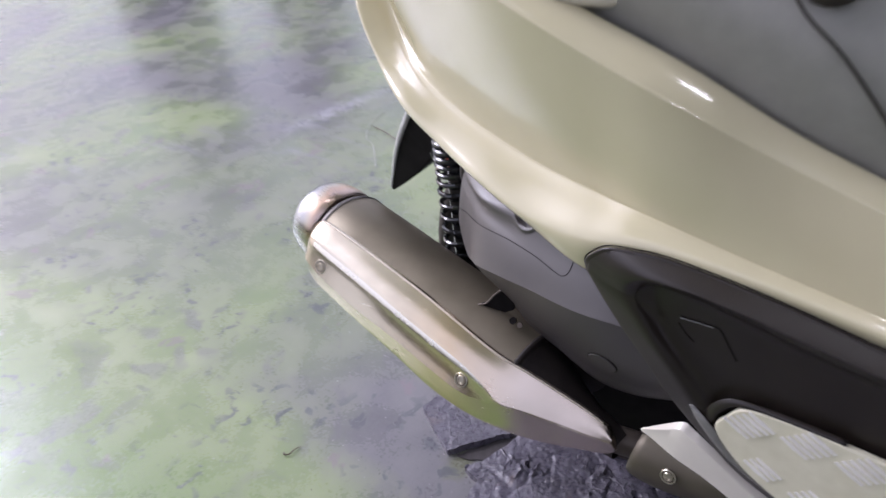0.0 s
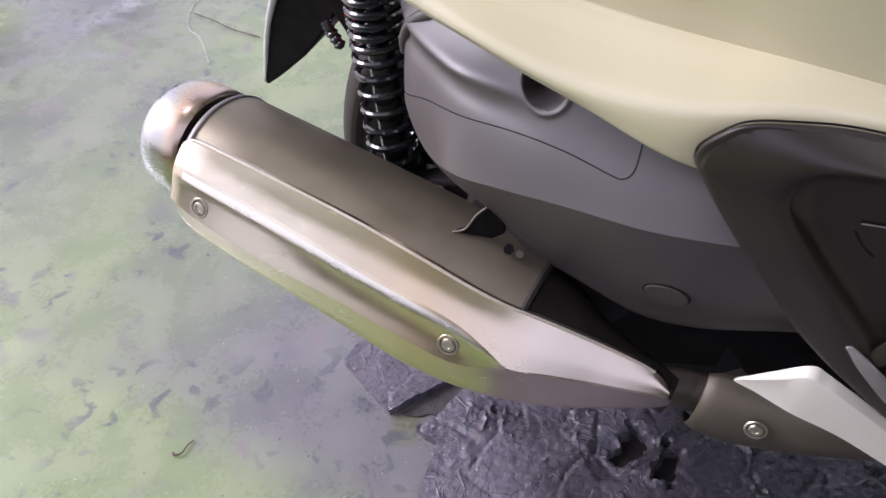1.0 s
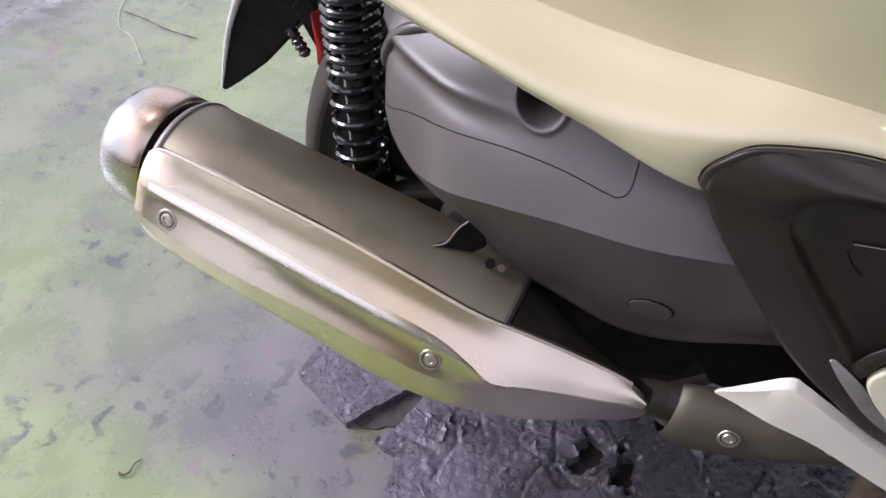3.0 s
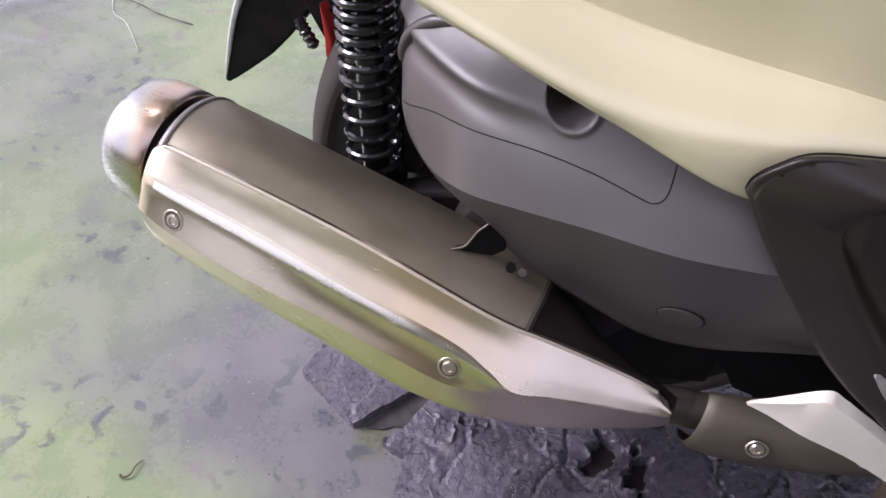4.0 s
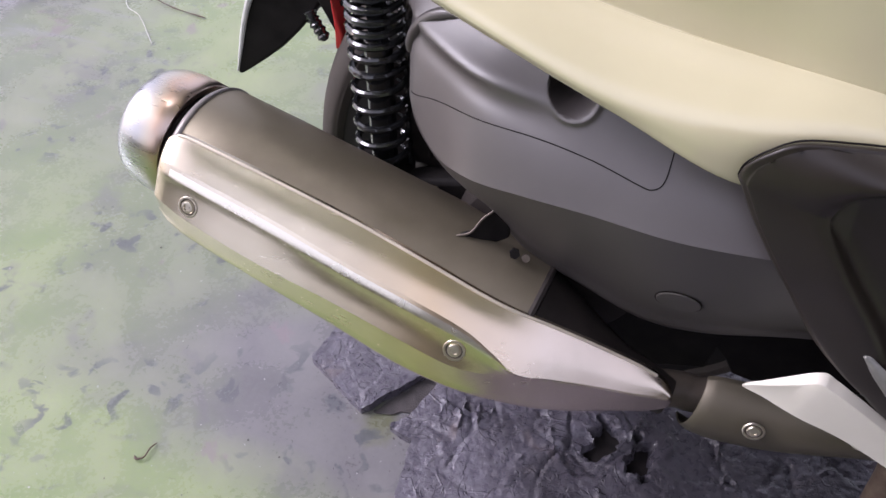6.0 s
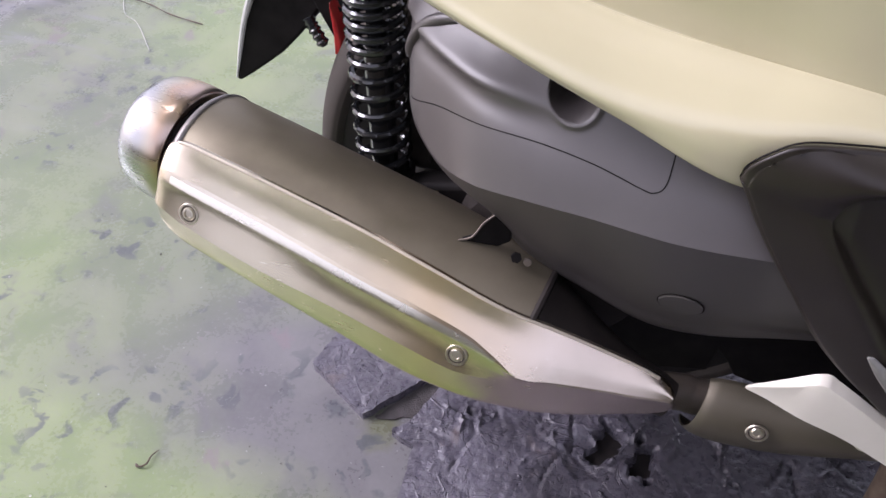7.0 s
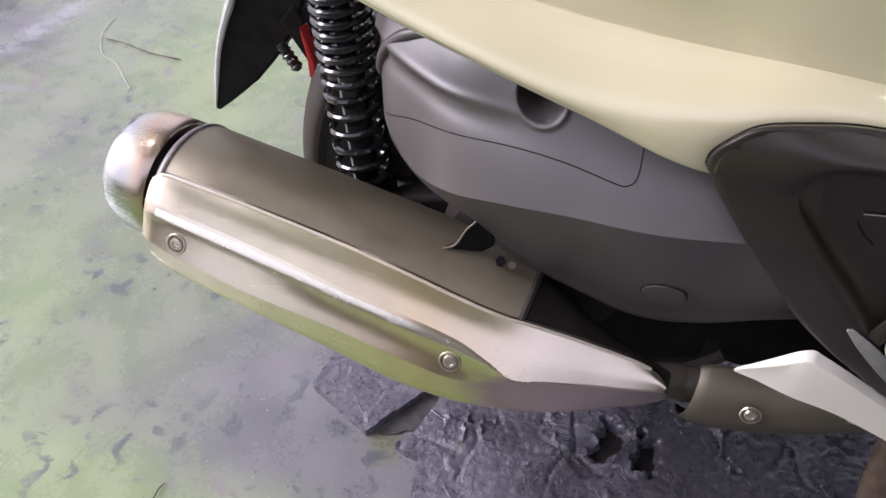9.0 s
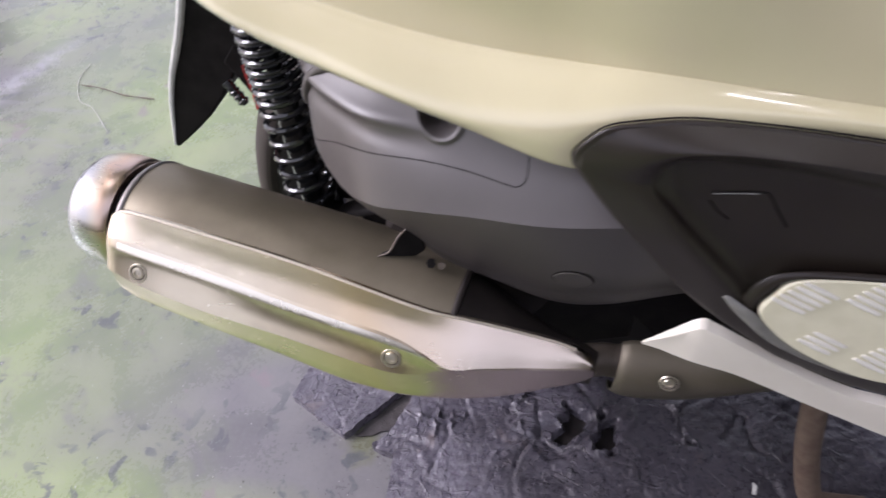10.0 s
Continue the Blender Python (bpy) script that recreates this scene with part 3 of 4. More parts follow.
def can(profile, c=-0.0125, flat=0.0135):
    return oval([(a, max(0.0, r - flat * min(1.0, r / 0.05)), r, c) for a, r in profile])


muffler = part("muffler_body", can([(-0.002, 0.060), (-0.002, 0.0700), (0.002, 0.0725), (0.06, 0.0732), (0.20, 0.0732), (0.25, 0.0728), (0.285, 0.0705), (0.306, 0.0675)]), M_BODY, scooter, "dull brown-grey muffler can", sharp=40)
part("seam_ring", can([(0.302, 0.060), (0.303, 0.0682), (0.3055, 0.0692), (0.308, 0.0682), (0.309, 0.05)]), M_CASE, muffler, "dark welded seam", sharp=40)
part("cone", can([(0.309, 0.064), (0.33, 0.056), (0.36, 0.042), (0.39, 0.029), (0.43, 0.022)], -0.006), M_CASE, muffler, "dark sooty brown cone")
part("gap_ring", can([(-0.014, 0.050), (-0.014, 0.0610), (0.0, 0.0610), (0.0, 0.050)]), M_SOOT, muffler, "black recessed ring")
part("can_rim", can([(-0.0035, 0.066), (-0.0035, 0.0712), (-0.0020, 0.0726), (0.0000, 0.0735), (0.0022, 0.0735), (0.0030, 0.0726)]), M_RIMEDGE, muffler, "pale rolled rim of the muffler can", sharp=50)
part("end_cap", can([(-0.013, 0.060), (-0.013, 0.0652), (-0.0150, 0.0668), (-0.024, 0.0672), (-0.036, 0.0668), (-0.0470, 0.0652), (-0.0535, 0.0622), (-0.0575, 0.0575), (-0.0588, 0.0510), (-0.0575, 0.044), (-0.050, 0.036), (-0.041, 0.032), (-0.038, 0.001)], -0.0140, 0.0115), M_CAP, scooter, "brushed steel end cap with heat tint", sharp=50)

# heat shield: stations along the silencer, each with its top edge, upper face, ridge, side face, lower crease and underside
SH = [  # s, top, ridge, crease, under (across P); depth along Q taken off
    (-0.0075, -0.0020, 0.0160, 0.0370, 0.0475, 0.0120),
    (-0.0066, -0.0062, 0.0162, 0.0374, 0.0480, 0.0086),
    (-0.0040, -0.0100, 0.0164, 0.0380, 0.0488, 0.0056),
    (0.0010, -0.0132, 0.0166, 0.0392, 0.0510, 0.0034),
    (0.010, -0.0152, 0.0167, 0.0405, 0.0545, 0.0019),
    (0.030, -0.0160, 0.0170, 0.0435, 0.0580, 0.0008),
    (0.100, -0.0170, 0.0180, 0.0475, 0.0620, 0.0),
    (0.170, -0.0168, 0.0210, 0.0466, 0.0650, 0.0),
    (0.230, -0.0142, 0.0222, 0.0474, 0.0680, 0.0),
    (0.270, -0.0122, 0.0230, 0.0470, 0.0658, 0.0024),
    (0.295, -0.0124, 0.0265, 0.0410, 0.0620, 0.0055),
    (0.315, -0.0145, 0.0300, 0.0325, 0.0570, 0.0095),
    (0.340, -0.0165, 0.0215, 0.0235, 0.0495, 0.0165),
    (0.370, -0.0182, 0.0120, 0.0138, 0.0368, 0.0260),
    (0.400, -0.0190, 0.0032, 0.0050, 0.0210, 0.0340),
    (0.417, -0.0168, -0.0025, -0.0008, 0.0125, 0.0385),
    (0.4255, -0.0105, -0.0045, -0.0030, 0.0070, 0.0410),
]
secs_top, secs_side, secs_low = [], [], []
for s, t_, r_, c_, u_, off in SH:
    qt, qr, qc = 0.0763 - off, 0.0825 - off - 0.004 * min(1, max(0, (s - 0.30) / 0.05)), 0.0688 - off + 0.0052 * min(1, max(0, (s - 0.29) / 0.03))
    slant = 0.005 * min(1, max(0, 1 - s / 0.05))
    uq = 0.037 - off * 0.58
    T, R = ex(s, t_, qt), ex(s + slant, r_, qr)
    C, U = ex(s + slant * 1.2, c_, qc), ex(s + slant * 0.4, u_, uq)
    V = ex(s + slant * 0.2, u_ - 0.010, uq - 0.024 + off * 0.45)
    ch = 0.0062 * min(1, max(0, (0.318 - s) / 0.06))
    cq = 0.0022 * ch / 0.0062
    secs_top.append([ex(s, t_ - 0.0016, qt - 0.0095), ex(s, t_ - 0.0010, qt - 0.0012), ex(s, t_ + 0.0018, qt + 0.0014), ex(s + slant * .4, t_ + (r_ - ch - t_) * 0.5, (qt + qr) / 2 + 0.0018), ex(s + slant * .9, r_ - ch, qr + cq * 0.3)])
    secs_side.append([ex(s + slant, r_ + ch * 0.3, qr - cq), ex(s + slant * 1.15, r_ + (c_ - r_) * 0.5, qr + (qc - qr) * 0.5 - 0.0009 - 0.0008 * min(1, max(0, (s - 0.10) / 0.08))), C])
    secs_low.append([ex(s + slant * 1.05, c_ + (u_ - c_) * 0.35, qc * 0.66 + uq * 0.34), ex(s + slant * 0.8, c_ + (u_ - c_) * 0.75, qc * 0.27 + uq * 0.73 + 0.0006), U, V])
sh_rows = []
for a, b, c in zip(secs_top, secs_side, secs_low):
    flat = smooth_curve(a[2:], 8)
    side = smooth_curve(b, 8)
    # the ridge is a rolled edge between the upper and the side face
    p0, p1 = flat[-1], side[1]
    knee = side[0] + (flat[-1] - flat[-2]).normalized() * min(0.0012, 0.2 * (side[0] - p0).length)
    roll = [p0.lerp(knee, k).lerp(knee.lerp(p1, k), k) for k in (0.0, 0.17, 0.33, 0.5, 0.67, 0.83, 1.0)]
    sh_rows.append(a[:2] + flat[:-1] + roll + side[2:] + smooth_curve([b[-1]] + c, 12)[1:])
stations = [r[0] for r in SH]


def along_curve(pts, n):
    """n points along pts, smooth for unevenly spaced stations."""
    m = len(pts)
    tang = [(pts[min(i + 1, m - 1)] - pts[max(i - 1, 0)]) / (stations[min(i + 1, m - 1)] - stations[max(i - 1, 0)]) for i in range(m)]
    out = []
    for k in range(n):
        f = k / (n - 1)
        s = stations[0] + (stations[-1] - stations[0]) * (0.35 * f * f + 0.65 * f)
        i = max(j for j in range(m - 1) if stations[j] <= s + 1e-9)
        h = stations[i + 1] - stations[i]
        u = (s - stations[i]) / h
        out.append((2 * u ** 3 - 3 * u * u + 1) * pts[i] + (u ** 3 - 2 * u * u + u) * h * tang[i] + (3 * u * u - 2 * u ** 3) * pts[i + 1] + (u ** 3 - u * u) * h * tang[i + 1])
    return out


cols = [along_curve([r[j] for r in sh_rows], 110) for j in range(len(sh_rows[0]))]
bm = bmesh.new()
rows = [[cols[j][i] for j in range(len(cols))] for i in range(110)]
nose = ex(0.4275, -0.001, 0.022)
rows += [[p.lerp(nose, k) + AX * 0.004 * math.sin(k * math.pi / 2) for p in rows[-1]] for k in (0.25, 0.6, 1.0)]
vs = grid_faces(bm, rows)
# ridge faces take the brighter steel, so their highlight is in the colour
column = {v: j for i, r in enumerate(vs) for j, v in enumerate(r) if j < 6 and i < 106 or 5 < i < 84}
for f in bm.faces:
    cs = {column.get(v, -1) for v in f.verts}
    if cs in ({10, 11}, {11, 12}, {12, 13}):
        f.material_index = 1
bm.normal_update()
if sum((f.normal * f.calc_area() for f in bm.faces), Vector()).dot(QV) < 0:
    bmesh.ops.reverse_faces(bm, faces=bm.faces)
shield = part("heat_shield", bm, M_SHIELD, scooter, "satin stainless steel heat shield with brown heat tint and painted highlight", sharp=21, thick=0.0018)
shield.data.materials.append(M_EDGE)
part("rolled_edge", tube([p + QV * 0.0004 for p in cols[2][4:108:2]], 0.0013, 8), M_ROLL, shield, "pale rolled upper edge")


def bolt(where, way, parent, size=1.0):
    """A socket bolt and its flange over a flat ring that paints the sunken seat's shade."""
    w, at = Vector(way).normalized(), Vector(where)
    prof = [(0.0002, 0.0086), (0.0010, 0.0080), (0.0010, 0.0070), (-0.0004, 0.0064), (-0.0004, 0.0056), (0.0008, 0.0052), (0.0016, 0.0046), (0.0017, 0.0030), (0.0004, 0.0026), (0.0004, 0.0)]
    b = part("bolt", revolve([(a * size, r * size) for a, r in prof], at, w, 32), M_BOLT, parent, "zinc-plated socket bolt", sharp=30)
    part("sunken_shade", revolve([(0.0001, 0.0068 * size), (0.0001, 0.0050 * size)], at, w, 32), M_PIPE, parent, "flat dull ring painted for the shade round the sunken bolt")
    return b


side_n = (PV * 0.42 + QV * 0.91).normalized()
bolt(ex(0.036, 0.0335, 0.0730), side_n, shield)
bolt(ex(0.268, 0.0350, 0.0722), side_n, shield)

# front pipe and its own shield
pipe_line = smooth_curve([ex(0.39, 0.004, 0.004), (0.165, 0.070, 0.2735), (0.19, 0.072, 0.272), (0.30, 0.085, 0.280), (0.42, 0.12, 0.27), (0.5, 0.2, 0.26)], 30)
pipe = part("exhaust_pipe", tube(pipe_line, 0.0150, 20), M_PIPE, scooter, "burnt steel exhaust pipe")
rows = []
for x, zc, hh, dy in ((0.1765, 0.2820, 0.0280, 0.0270), (0.180, 0.2818, 0.0300, 0.0290), (0.186, 0.2812, 0.0325, 0.0302), (0.203, 0.2802, 0.0345, 0.0305), (0.235, 0.2828, 0.0338, 0.0305), (0.265, 0.289, 0.031, 0.030), (0.30, 0.298, 0.026, 0.029), (0.34, 0.303, 0.018, 0.027), (0.37, 0.306, 0.011, 0.026)):
    rows.append([(x + 0.006 * math.cos(a), 0.066 - dy * math.sin(a), zc + hh * math.cos(a)) for a in (0.15, 0.6, 1.1, 1.6, 2.1, 2.6, 3.0)])
pshield = part("pipe_shield", loft(rows, 30, 20, (0, -1, 0)), M_GUARD, scooter, "olive-brown burnt steel pipe guard", thick=0.0015)
bolt((0.221, 0.0345, 0.294), (0, -1, 0.25), pshield, 0.95)
bolt((0.290, 0.0385, 0.308), (0, -1, 0.3), pshield, 0.8)

# bracket that holds the silencer to the crankcase
tab = [(-0.020, 0.0735, 0.3845), (-0.010, 0.0765, 0.3885), (-0.004, 0.083, 0.398), (0.003, 0.088, 0.404), (0.014, 0.090, 0.396), (0.016, 0.087, 0.381), (0.004, 0.080, 0.3765)]
part("silencer_bracket", block(tab, (0.0008, 0.003, 0.0015)), M_SOOT, scooter, "small black steel tab", bevel=0.0008)
line = smooth_curve([(-0.021, 0.0730, 0.3850), (-0.011, 0.0755, 0.3890), (-0.004, 0.0820, 0.3990), (0.003, 0.0865, 0.4050)], 16)
part("tab_edge", tube(line, 0.0009, 8), M_PIPE, scooter, "shiny worn edge of the tab")
bm = revolve([(0, 0), (0, 0.0042), (0.004, 0.0042), (0.004, 0)], (0.0236, 0.075, 0.379), (0.3, -1, 0.6), 6)
part("bracket_nut", bm, M_SOOT, scooter, "hexagon nut", sharp=25)
bm = revolve([(0, 0), (0, 0.003), (0.003, 0.003), (0.003, 0)], (0.0325, 0.074, 0.3775), (0.3, -1, 0.6), 16)
part("bracket_bolt", bm, M_PIPE, scooter)

# --- engine cover: stations from its rounded rear to behind the side panel
EC = [  # x, then y/z of the top, upper swell, crease, lower face, bottom edge
    (-0.086, 0.165, 0.545, 0.162, 0.500, 0.158, 0.462, 0.160, 0.445, 0.166, 0.438),
    (-0.072, 0.160, 0.560, 0.137, 0.512, 0.120, 0.462, 0.128, 0.440, 0.150, 0.425),
    (-0.045, 0.144, 0.572, 0.114, 0.522, 0.090, 0.446, 0.104, 0.426, 0.138, 0.412),
    (-0.010, 0.124, 0.580, 0.090, 0.525, 0.058, 0.456, 0.074, 0.424, 0.114, 0.394),
    (0.030, 0.110, 0.585, 0.074, 0.522, 0.041, 0.466, 0.058, 0.416, 0.098, 0.364),
    (0.075, 0.100, 0.585, 0.062, 0.522, 0.030, 0.472, 0.047, 0.409, 0.090, 0.349),
    (0.125, 0.092, 0.585, 0.054, 0.524, 0.019, 0.476, 0.035, 0.408, 0.078, 0.340),
    (0.170, 0.090, 0.585, 0.050, 0.524, 0.016, 0.480, 0.032, 0.410, 0.076, 0.343),
    (0.230, 0.090, 0.585, 0.050, 0.520, 0.024, 0.478, 0.030, 0.415, 0.064, 0.376),
    (0.320, 0.095, 0.585, 0.06, 0.520, 0.036, 0.470, 0.04, 0.42, 0.07, 0.39),
]
secs = []
for x, *v in EC:
    pts = [Vector((x, v[2 * k], v[2 * k + 1])) for k in range(5)]
    pts[3] += Vector((0, 0.010 * max(0.0, min(1.0, (x + 0.03) / 0.05)), 0))
    top = smooth_curve([pts[0], pts[1], pts[1].lerp(pts[2], 0.55) + Vector((0, -0.002, 0)), pts[2]], 120)
    low = smooth_curve([pts[2], pts[3], pts[3].lerp(pts[4], 0.6) + Vector((0, -0.002, 0)), pts[4], pts[4] + Vector((0.002, 0.05, 0.004))], 24)
    secs.append(top + low[1:])
cols = [smooth_curve([s[j] for s in secs], 300) for j in range(len(secs[0]))]
rows = [[cols[j][i] for j in range(len(cols))] for i in range(300)]
for r in rows:
    for p in r:
        # two soft swells towards the rear, and the hollow below the fairing
        fade = max(0.0, min(1.0, (0.06 - p.x) / 0.08))
        crest = 0.5205 - 0.008 * (p.x + 0.067)
        p.y -= 0.0056 * fade * math.exp(-((p.z - crest) / 0.0052) ** 2)
        p.y += 0.0080 * fade * math.exp(-((p.z - crest - 0.0165) / 0.0090) ** 2)
        p.y += 0.0030 * fade * math.exp(-((p.z - crest + 0.0125) / 0.0060) ** 2)
        d = math.hypot((p.x - 0.049) / 1.15, p.z - 0.5295)
        k = max(0.0, min(1.0, (0.0140 - d) / 0.0062))
        p.y += 0.034 * k * k * (3 - 2 * k)
        p.y -= 0.0022 * math.exp(-((d - 0.0155) / 0.0022) ** 2) * max(0.0, min(1.0, (p.x - 0.035) / 0.015))
cover_pts = np.array([tuple(p) for r in rows for p in r])


def on_cover(x, z, lift=0.0):
    """The cover's face at x, z."""
    d2 = (cover_pts[:, 0] - x) ** 2 + (cover_pts[:, 2] - z) ** 2 + (cover_pts[:, 1] > 0.2)
    near = np.argsort(d2)[:6]
    w = 1 / (d2[near] + 1e-7)
    return Vector((x, float((w * cover_pts[near, 1]).sum() / w.sum()) - lift, z))


back = [p + Vector((0.030, 0.05, 0.004)) for p in rows[0]]
bm = bmesh.new()
grid_faces(bm, [back] + rows)
bm.normal_update()
if sum((f.normal * f.calc_area() for f in bm.faces), Vector()).dot(Vector((0, -1, 0))) < 0:
    bmesh.ops.reverse_faces(bm, faces=bm.faces)
cover = part("engine_cover", bm, M_GREY, scooter, "matt grey moulded engine cover", sharp=16, thick=0.0025)
line = [on_cover(x, z, 0.0001) for x, z in ((p.x, p.z) for p in smooth_curve([(-0.073, 0, 0.470), (-0.045, 0, 0.483), (-0.012, 0, 0.4935), (0.031, 0, 0.4995), (0.068, 0, 0.4998), (0.099, 0, 0.4965), (0.107, 0, 0.4965), (0.1125, 0, 0.501), (0.1140, 0, 0.511), (0.1145, 0, 0.53)], 90))]
part("lid_joint", tube(line, 0.00042, 6), M_SOOT, cover, "fine black joint of the lid")
# folded lip at the rear of the cover
line = smooth_curve([(-0.0794, 0.1500, 0.4829), (-0.0801, 0.1460, 0.4966), (-0.0712, 0.1385, 0.5157), (-0.0560, 0.1310, 0.5295), (-0.0370, 0.1250, 0.5370)], 24)
part("cover_lip", tube(line, [0.0025] * 3 + [0.0045] * 17 + [0.004] * 4, 12), M_GREY, cover, "thick grey lip")

# --- side fairing
FA = [  # x, then y/z of the bottom edge, flared lip, hollow line, ridge, seat edge
    (-0.252, 0.213, 0.7172, 0.208, 0.72, 0.225, 0.728, 0.205, 0.774, 0.24, 0.785),
    (-0.208, 0.155, 0.668, 0.15, 0.678, 0.198, 0.690, 0.148, 0.774, 0.19, 0.785),
    (-0.15, 0.117, 0.617, 0.112, 0.629, 0.1548, 0.6456, 0.113, 0.768, 0.1392, 0.7871),
    (-0.1, 0.087, 0.5955, 0.082, 0.607, 0.121, 0.623, 0.087, 0.766, 0.102, 0.7885),
    (-0.045, 0.068, 0.5766, 0.063, 0.588, 0.098, 0.608, 0.069, 0.761, 0.082, 0.7815),
    (0.02, 0.043, 0.563, 0.038, 0.574, 0.078, 0.596, 0.047, 0.748, 0.07, 0.7625),
    (0.08, 0.026, 0.5478, 0.021, 0.5620, 0.0614, 0.5890, 0.035, 0.729, 0.065, 0.7435),
    (0.14, 0.013, 0.53, 0.0105, 0.5630, 0.0470, 0.5865, 0.03, 0.707, 0.063, 0.7215),
    (0.2, 0.034, 0.51, 0.011, 0.5685, 0.0320, 0.5850, 0.03, 0.684, 0.062, 0.6985),
    (0.3, 0.04, 0.495, 0.0135, 0.5605, 0.0280, 0.5690, 0.047, 0.639, 0.0692, 0.6501),
    (0.45, 0.04, 0.48, 0.0145, 0.5355, 0.028, 0.543, 0.05, 0.594, 0.08, 0.6),
    (0.650, 0.04, 0.44, 0.02, 0.5, 0.03, 0.507, 0.055, 0.554, 0.085, 0.56),
]
secs = []
for x, *v in FA:
    pts = [Vector((x, v[2 * k], v[2 * k + 1])) for k in range(5)]
    b0 = pts[0]
    M, C, R, S = pts[1:]
    blend = max(0.0, min(1.0, (x + 0.15) / 0.30))
    c0, c1 = 0.87 + 0.07 * blend, 0.075 - 0.04 * blend
    secs.append([b0 + Vector((0, 0.016, 0.002)), b0 + Vector((0, 0.003, -0.0005)), b0.lerp(M, 0.45) + Vector((0, -0.001, 0.0)), M.lerp(b0, 0.1), M.lerp(C, 0.14) + Vector((0, 0, 0.0015)), M.lerp(C, 0.5) + Vector((0, 0, 0.002)), M.lerp(C, c0), C.lerp(R, c1), C.lerp(R, 0.5) + Vector((0, -0.002, 0)), C.lerp(R, 0.94), R.lerp(S, 0.09), R.lerp(S, 0.6) + Vector((0, -0.002, 0.002)), S, S + Vector((0, 0.01, -0.012))])
fairing = part("side_fairing", loft(secs, 90, 92, (0, -1, 0)), M_FAIRING, scooter, "glossy cream painted tail fairing", sharp=70, thick=0.0025)

# --- seat
secs = []
for x, y, z, h in ((-0.16, 0.16, 0.775, 0.03), (-0.08, 0.098, 0.780, 0.05), (0.0, 0.077, 0.7605, 0.075), (0.10, 0.067, 0.7305, 0.095), (0.20, 0.064, 0.6925, 0.11), (0.30, 0.068, 0.647, 0.125), (0.42, 0.085, 0.585, 0.15), (0.6, 0.10, 0.52, 0.19)):
    secs.append([(x, y + 0.012, z - 0.01), (x, y + 0.004, z + 0.012), (x, y - 0.004, z + h * 0.55), (x, y + 0.02, z + h * 0.92), (x, y + 0.07, z + h), (x, 0.28, z + h * 1.05), (x, 0.47, z + h)])
seat = part("seat", loft(secs, 48, 40, (0, -1, 1)), M_SEAT, scooter, "dark grey vinyl seat", sharp=60, thick=0.004)
line = smooth_curve([(0.240, 0.076, 0.7765), (0.258, 0.065, 0.7585), (0.272, 0.0605, 0.7425), (0.296, 0.0605, 0.721), (0.326, 0.0645, 0.683), (0.36, 0.071, 0.637)], 24)
part("seat_seam", tube(line, 0.0012, 8), M_BLACK, seat, "black stitched seam")
part("seat_knob", revolve([(0.0, 0.020), (0.006, 0.0195), (0.012, 0.0165), (0.0155, 0.010), (0.0165, 0.0)], (0.280, 0.074, 0.7655), (0.1, -0.75, 0.65), 32), M_BLACK, seat, "round black rubber knob")

# grab rail behind the seat, cream like the fairing
rows = []
for x, y, z, w in ((-0.16, 0.15, 0.795, 0.012), (-0.05, 0.105, 0.780, 0.020), (0.05, 0.082, 0.757, 0.024), (0.11, 0.077, 0.748, 0.020), (0.138, 0.079, 0.740, 0.010), (0.142, 0.081, 0.738, 0.004)):
    rows.append([(x + 0.002 * k, y + w * 1.2 * math.sin(a), z + w * math.cos(a)) for k, a in enumerate((math.pi, math.pi * 1.3, math.pi * 1.6, math.pi * 1.9, math.pi * 2.3))])
part("grab_rail", loft(rows, 30, 20, (0, -1, 1)), M_TRIM, scooter, "cream grab rail end beside the seat", thick=0.006)

# --- dark side panel below the fairing
U = [(0.1450, 0.008, 0.539), (0.1462, 0.005, 0.549), (0.1535, 0.004, 0.5585), (0.166, 0.005, 0.567), (0.188, 0.007, 0.5695), (0.212, 0.010, 0.569), (0.248, 0.013, 0.5635), (0.277, 0.013, 0.5595), (0.31, 0.013, 0.554), (0.42, 0.013, 0.535), (0.66, 0.014, 0.51)]
Ui = [(0.192, 0.000, 0.530), (0.1945, -0.002, 0.540), (0.200, -0.004, 0.548), (0.211, -0.006, 0.554), (0.226, -0.007, 0.556), (0.244, -0.007, 0.5555), (0.266, -0.007, 0.553), (0.288, -0.006, 0.549), (0.315, -0.005, 0.543), (0.42, -0.002, 0.524), (0.66, 0.003, 0.49)]
Li = [(0.192, 0.000, 0.530), (0.196, -0.001, 0.520), (0.206, -0.002, 0.505), (0.219, -0.002, 0.486), (0.233, 0.000, 0.466), (0.247, 0.003, 0.445), (0.262, 0.005, 0.424), (0.285, 0.005, 0.398), (0.325, 0.005, 0.374), (0.42, 0.006, 0.352), (0.66, 0.01, 0.33)]
L = [(0.1450, 0.008, 0.539), (0.1495, 0.009, 0.531), (0.159, 0.011, 0.513), (0.1765, 0.013, 0.4855), (0.196, 0.016, 0.457), (0.216, 0.018, 0.428), (0.237, 0.019, 0.405), (0.259, 0.019, 0.386), (0.301, 0.019, 0.355), (0.40, 0.019, 0.318), (0.66, 0.02, 0.28)]
bm = bmesh.new()
n = 70
cu, cui, cli, cl = (smooth_curve(c, n) for c in (U, Ui, Li, L))
rows = []
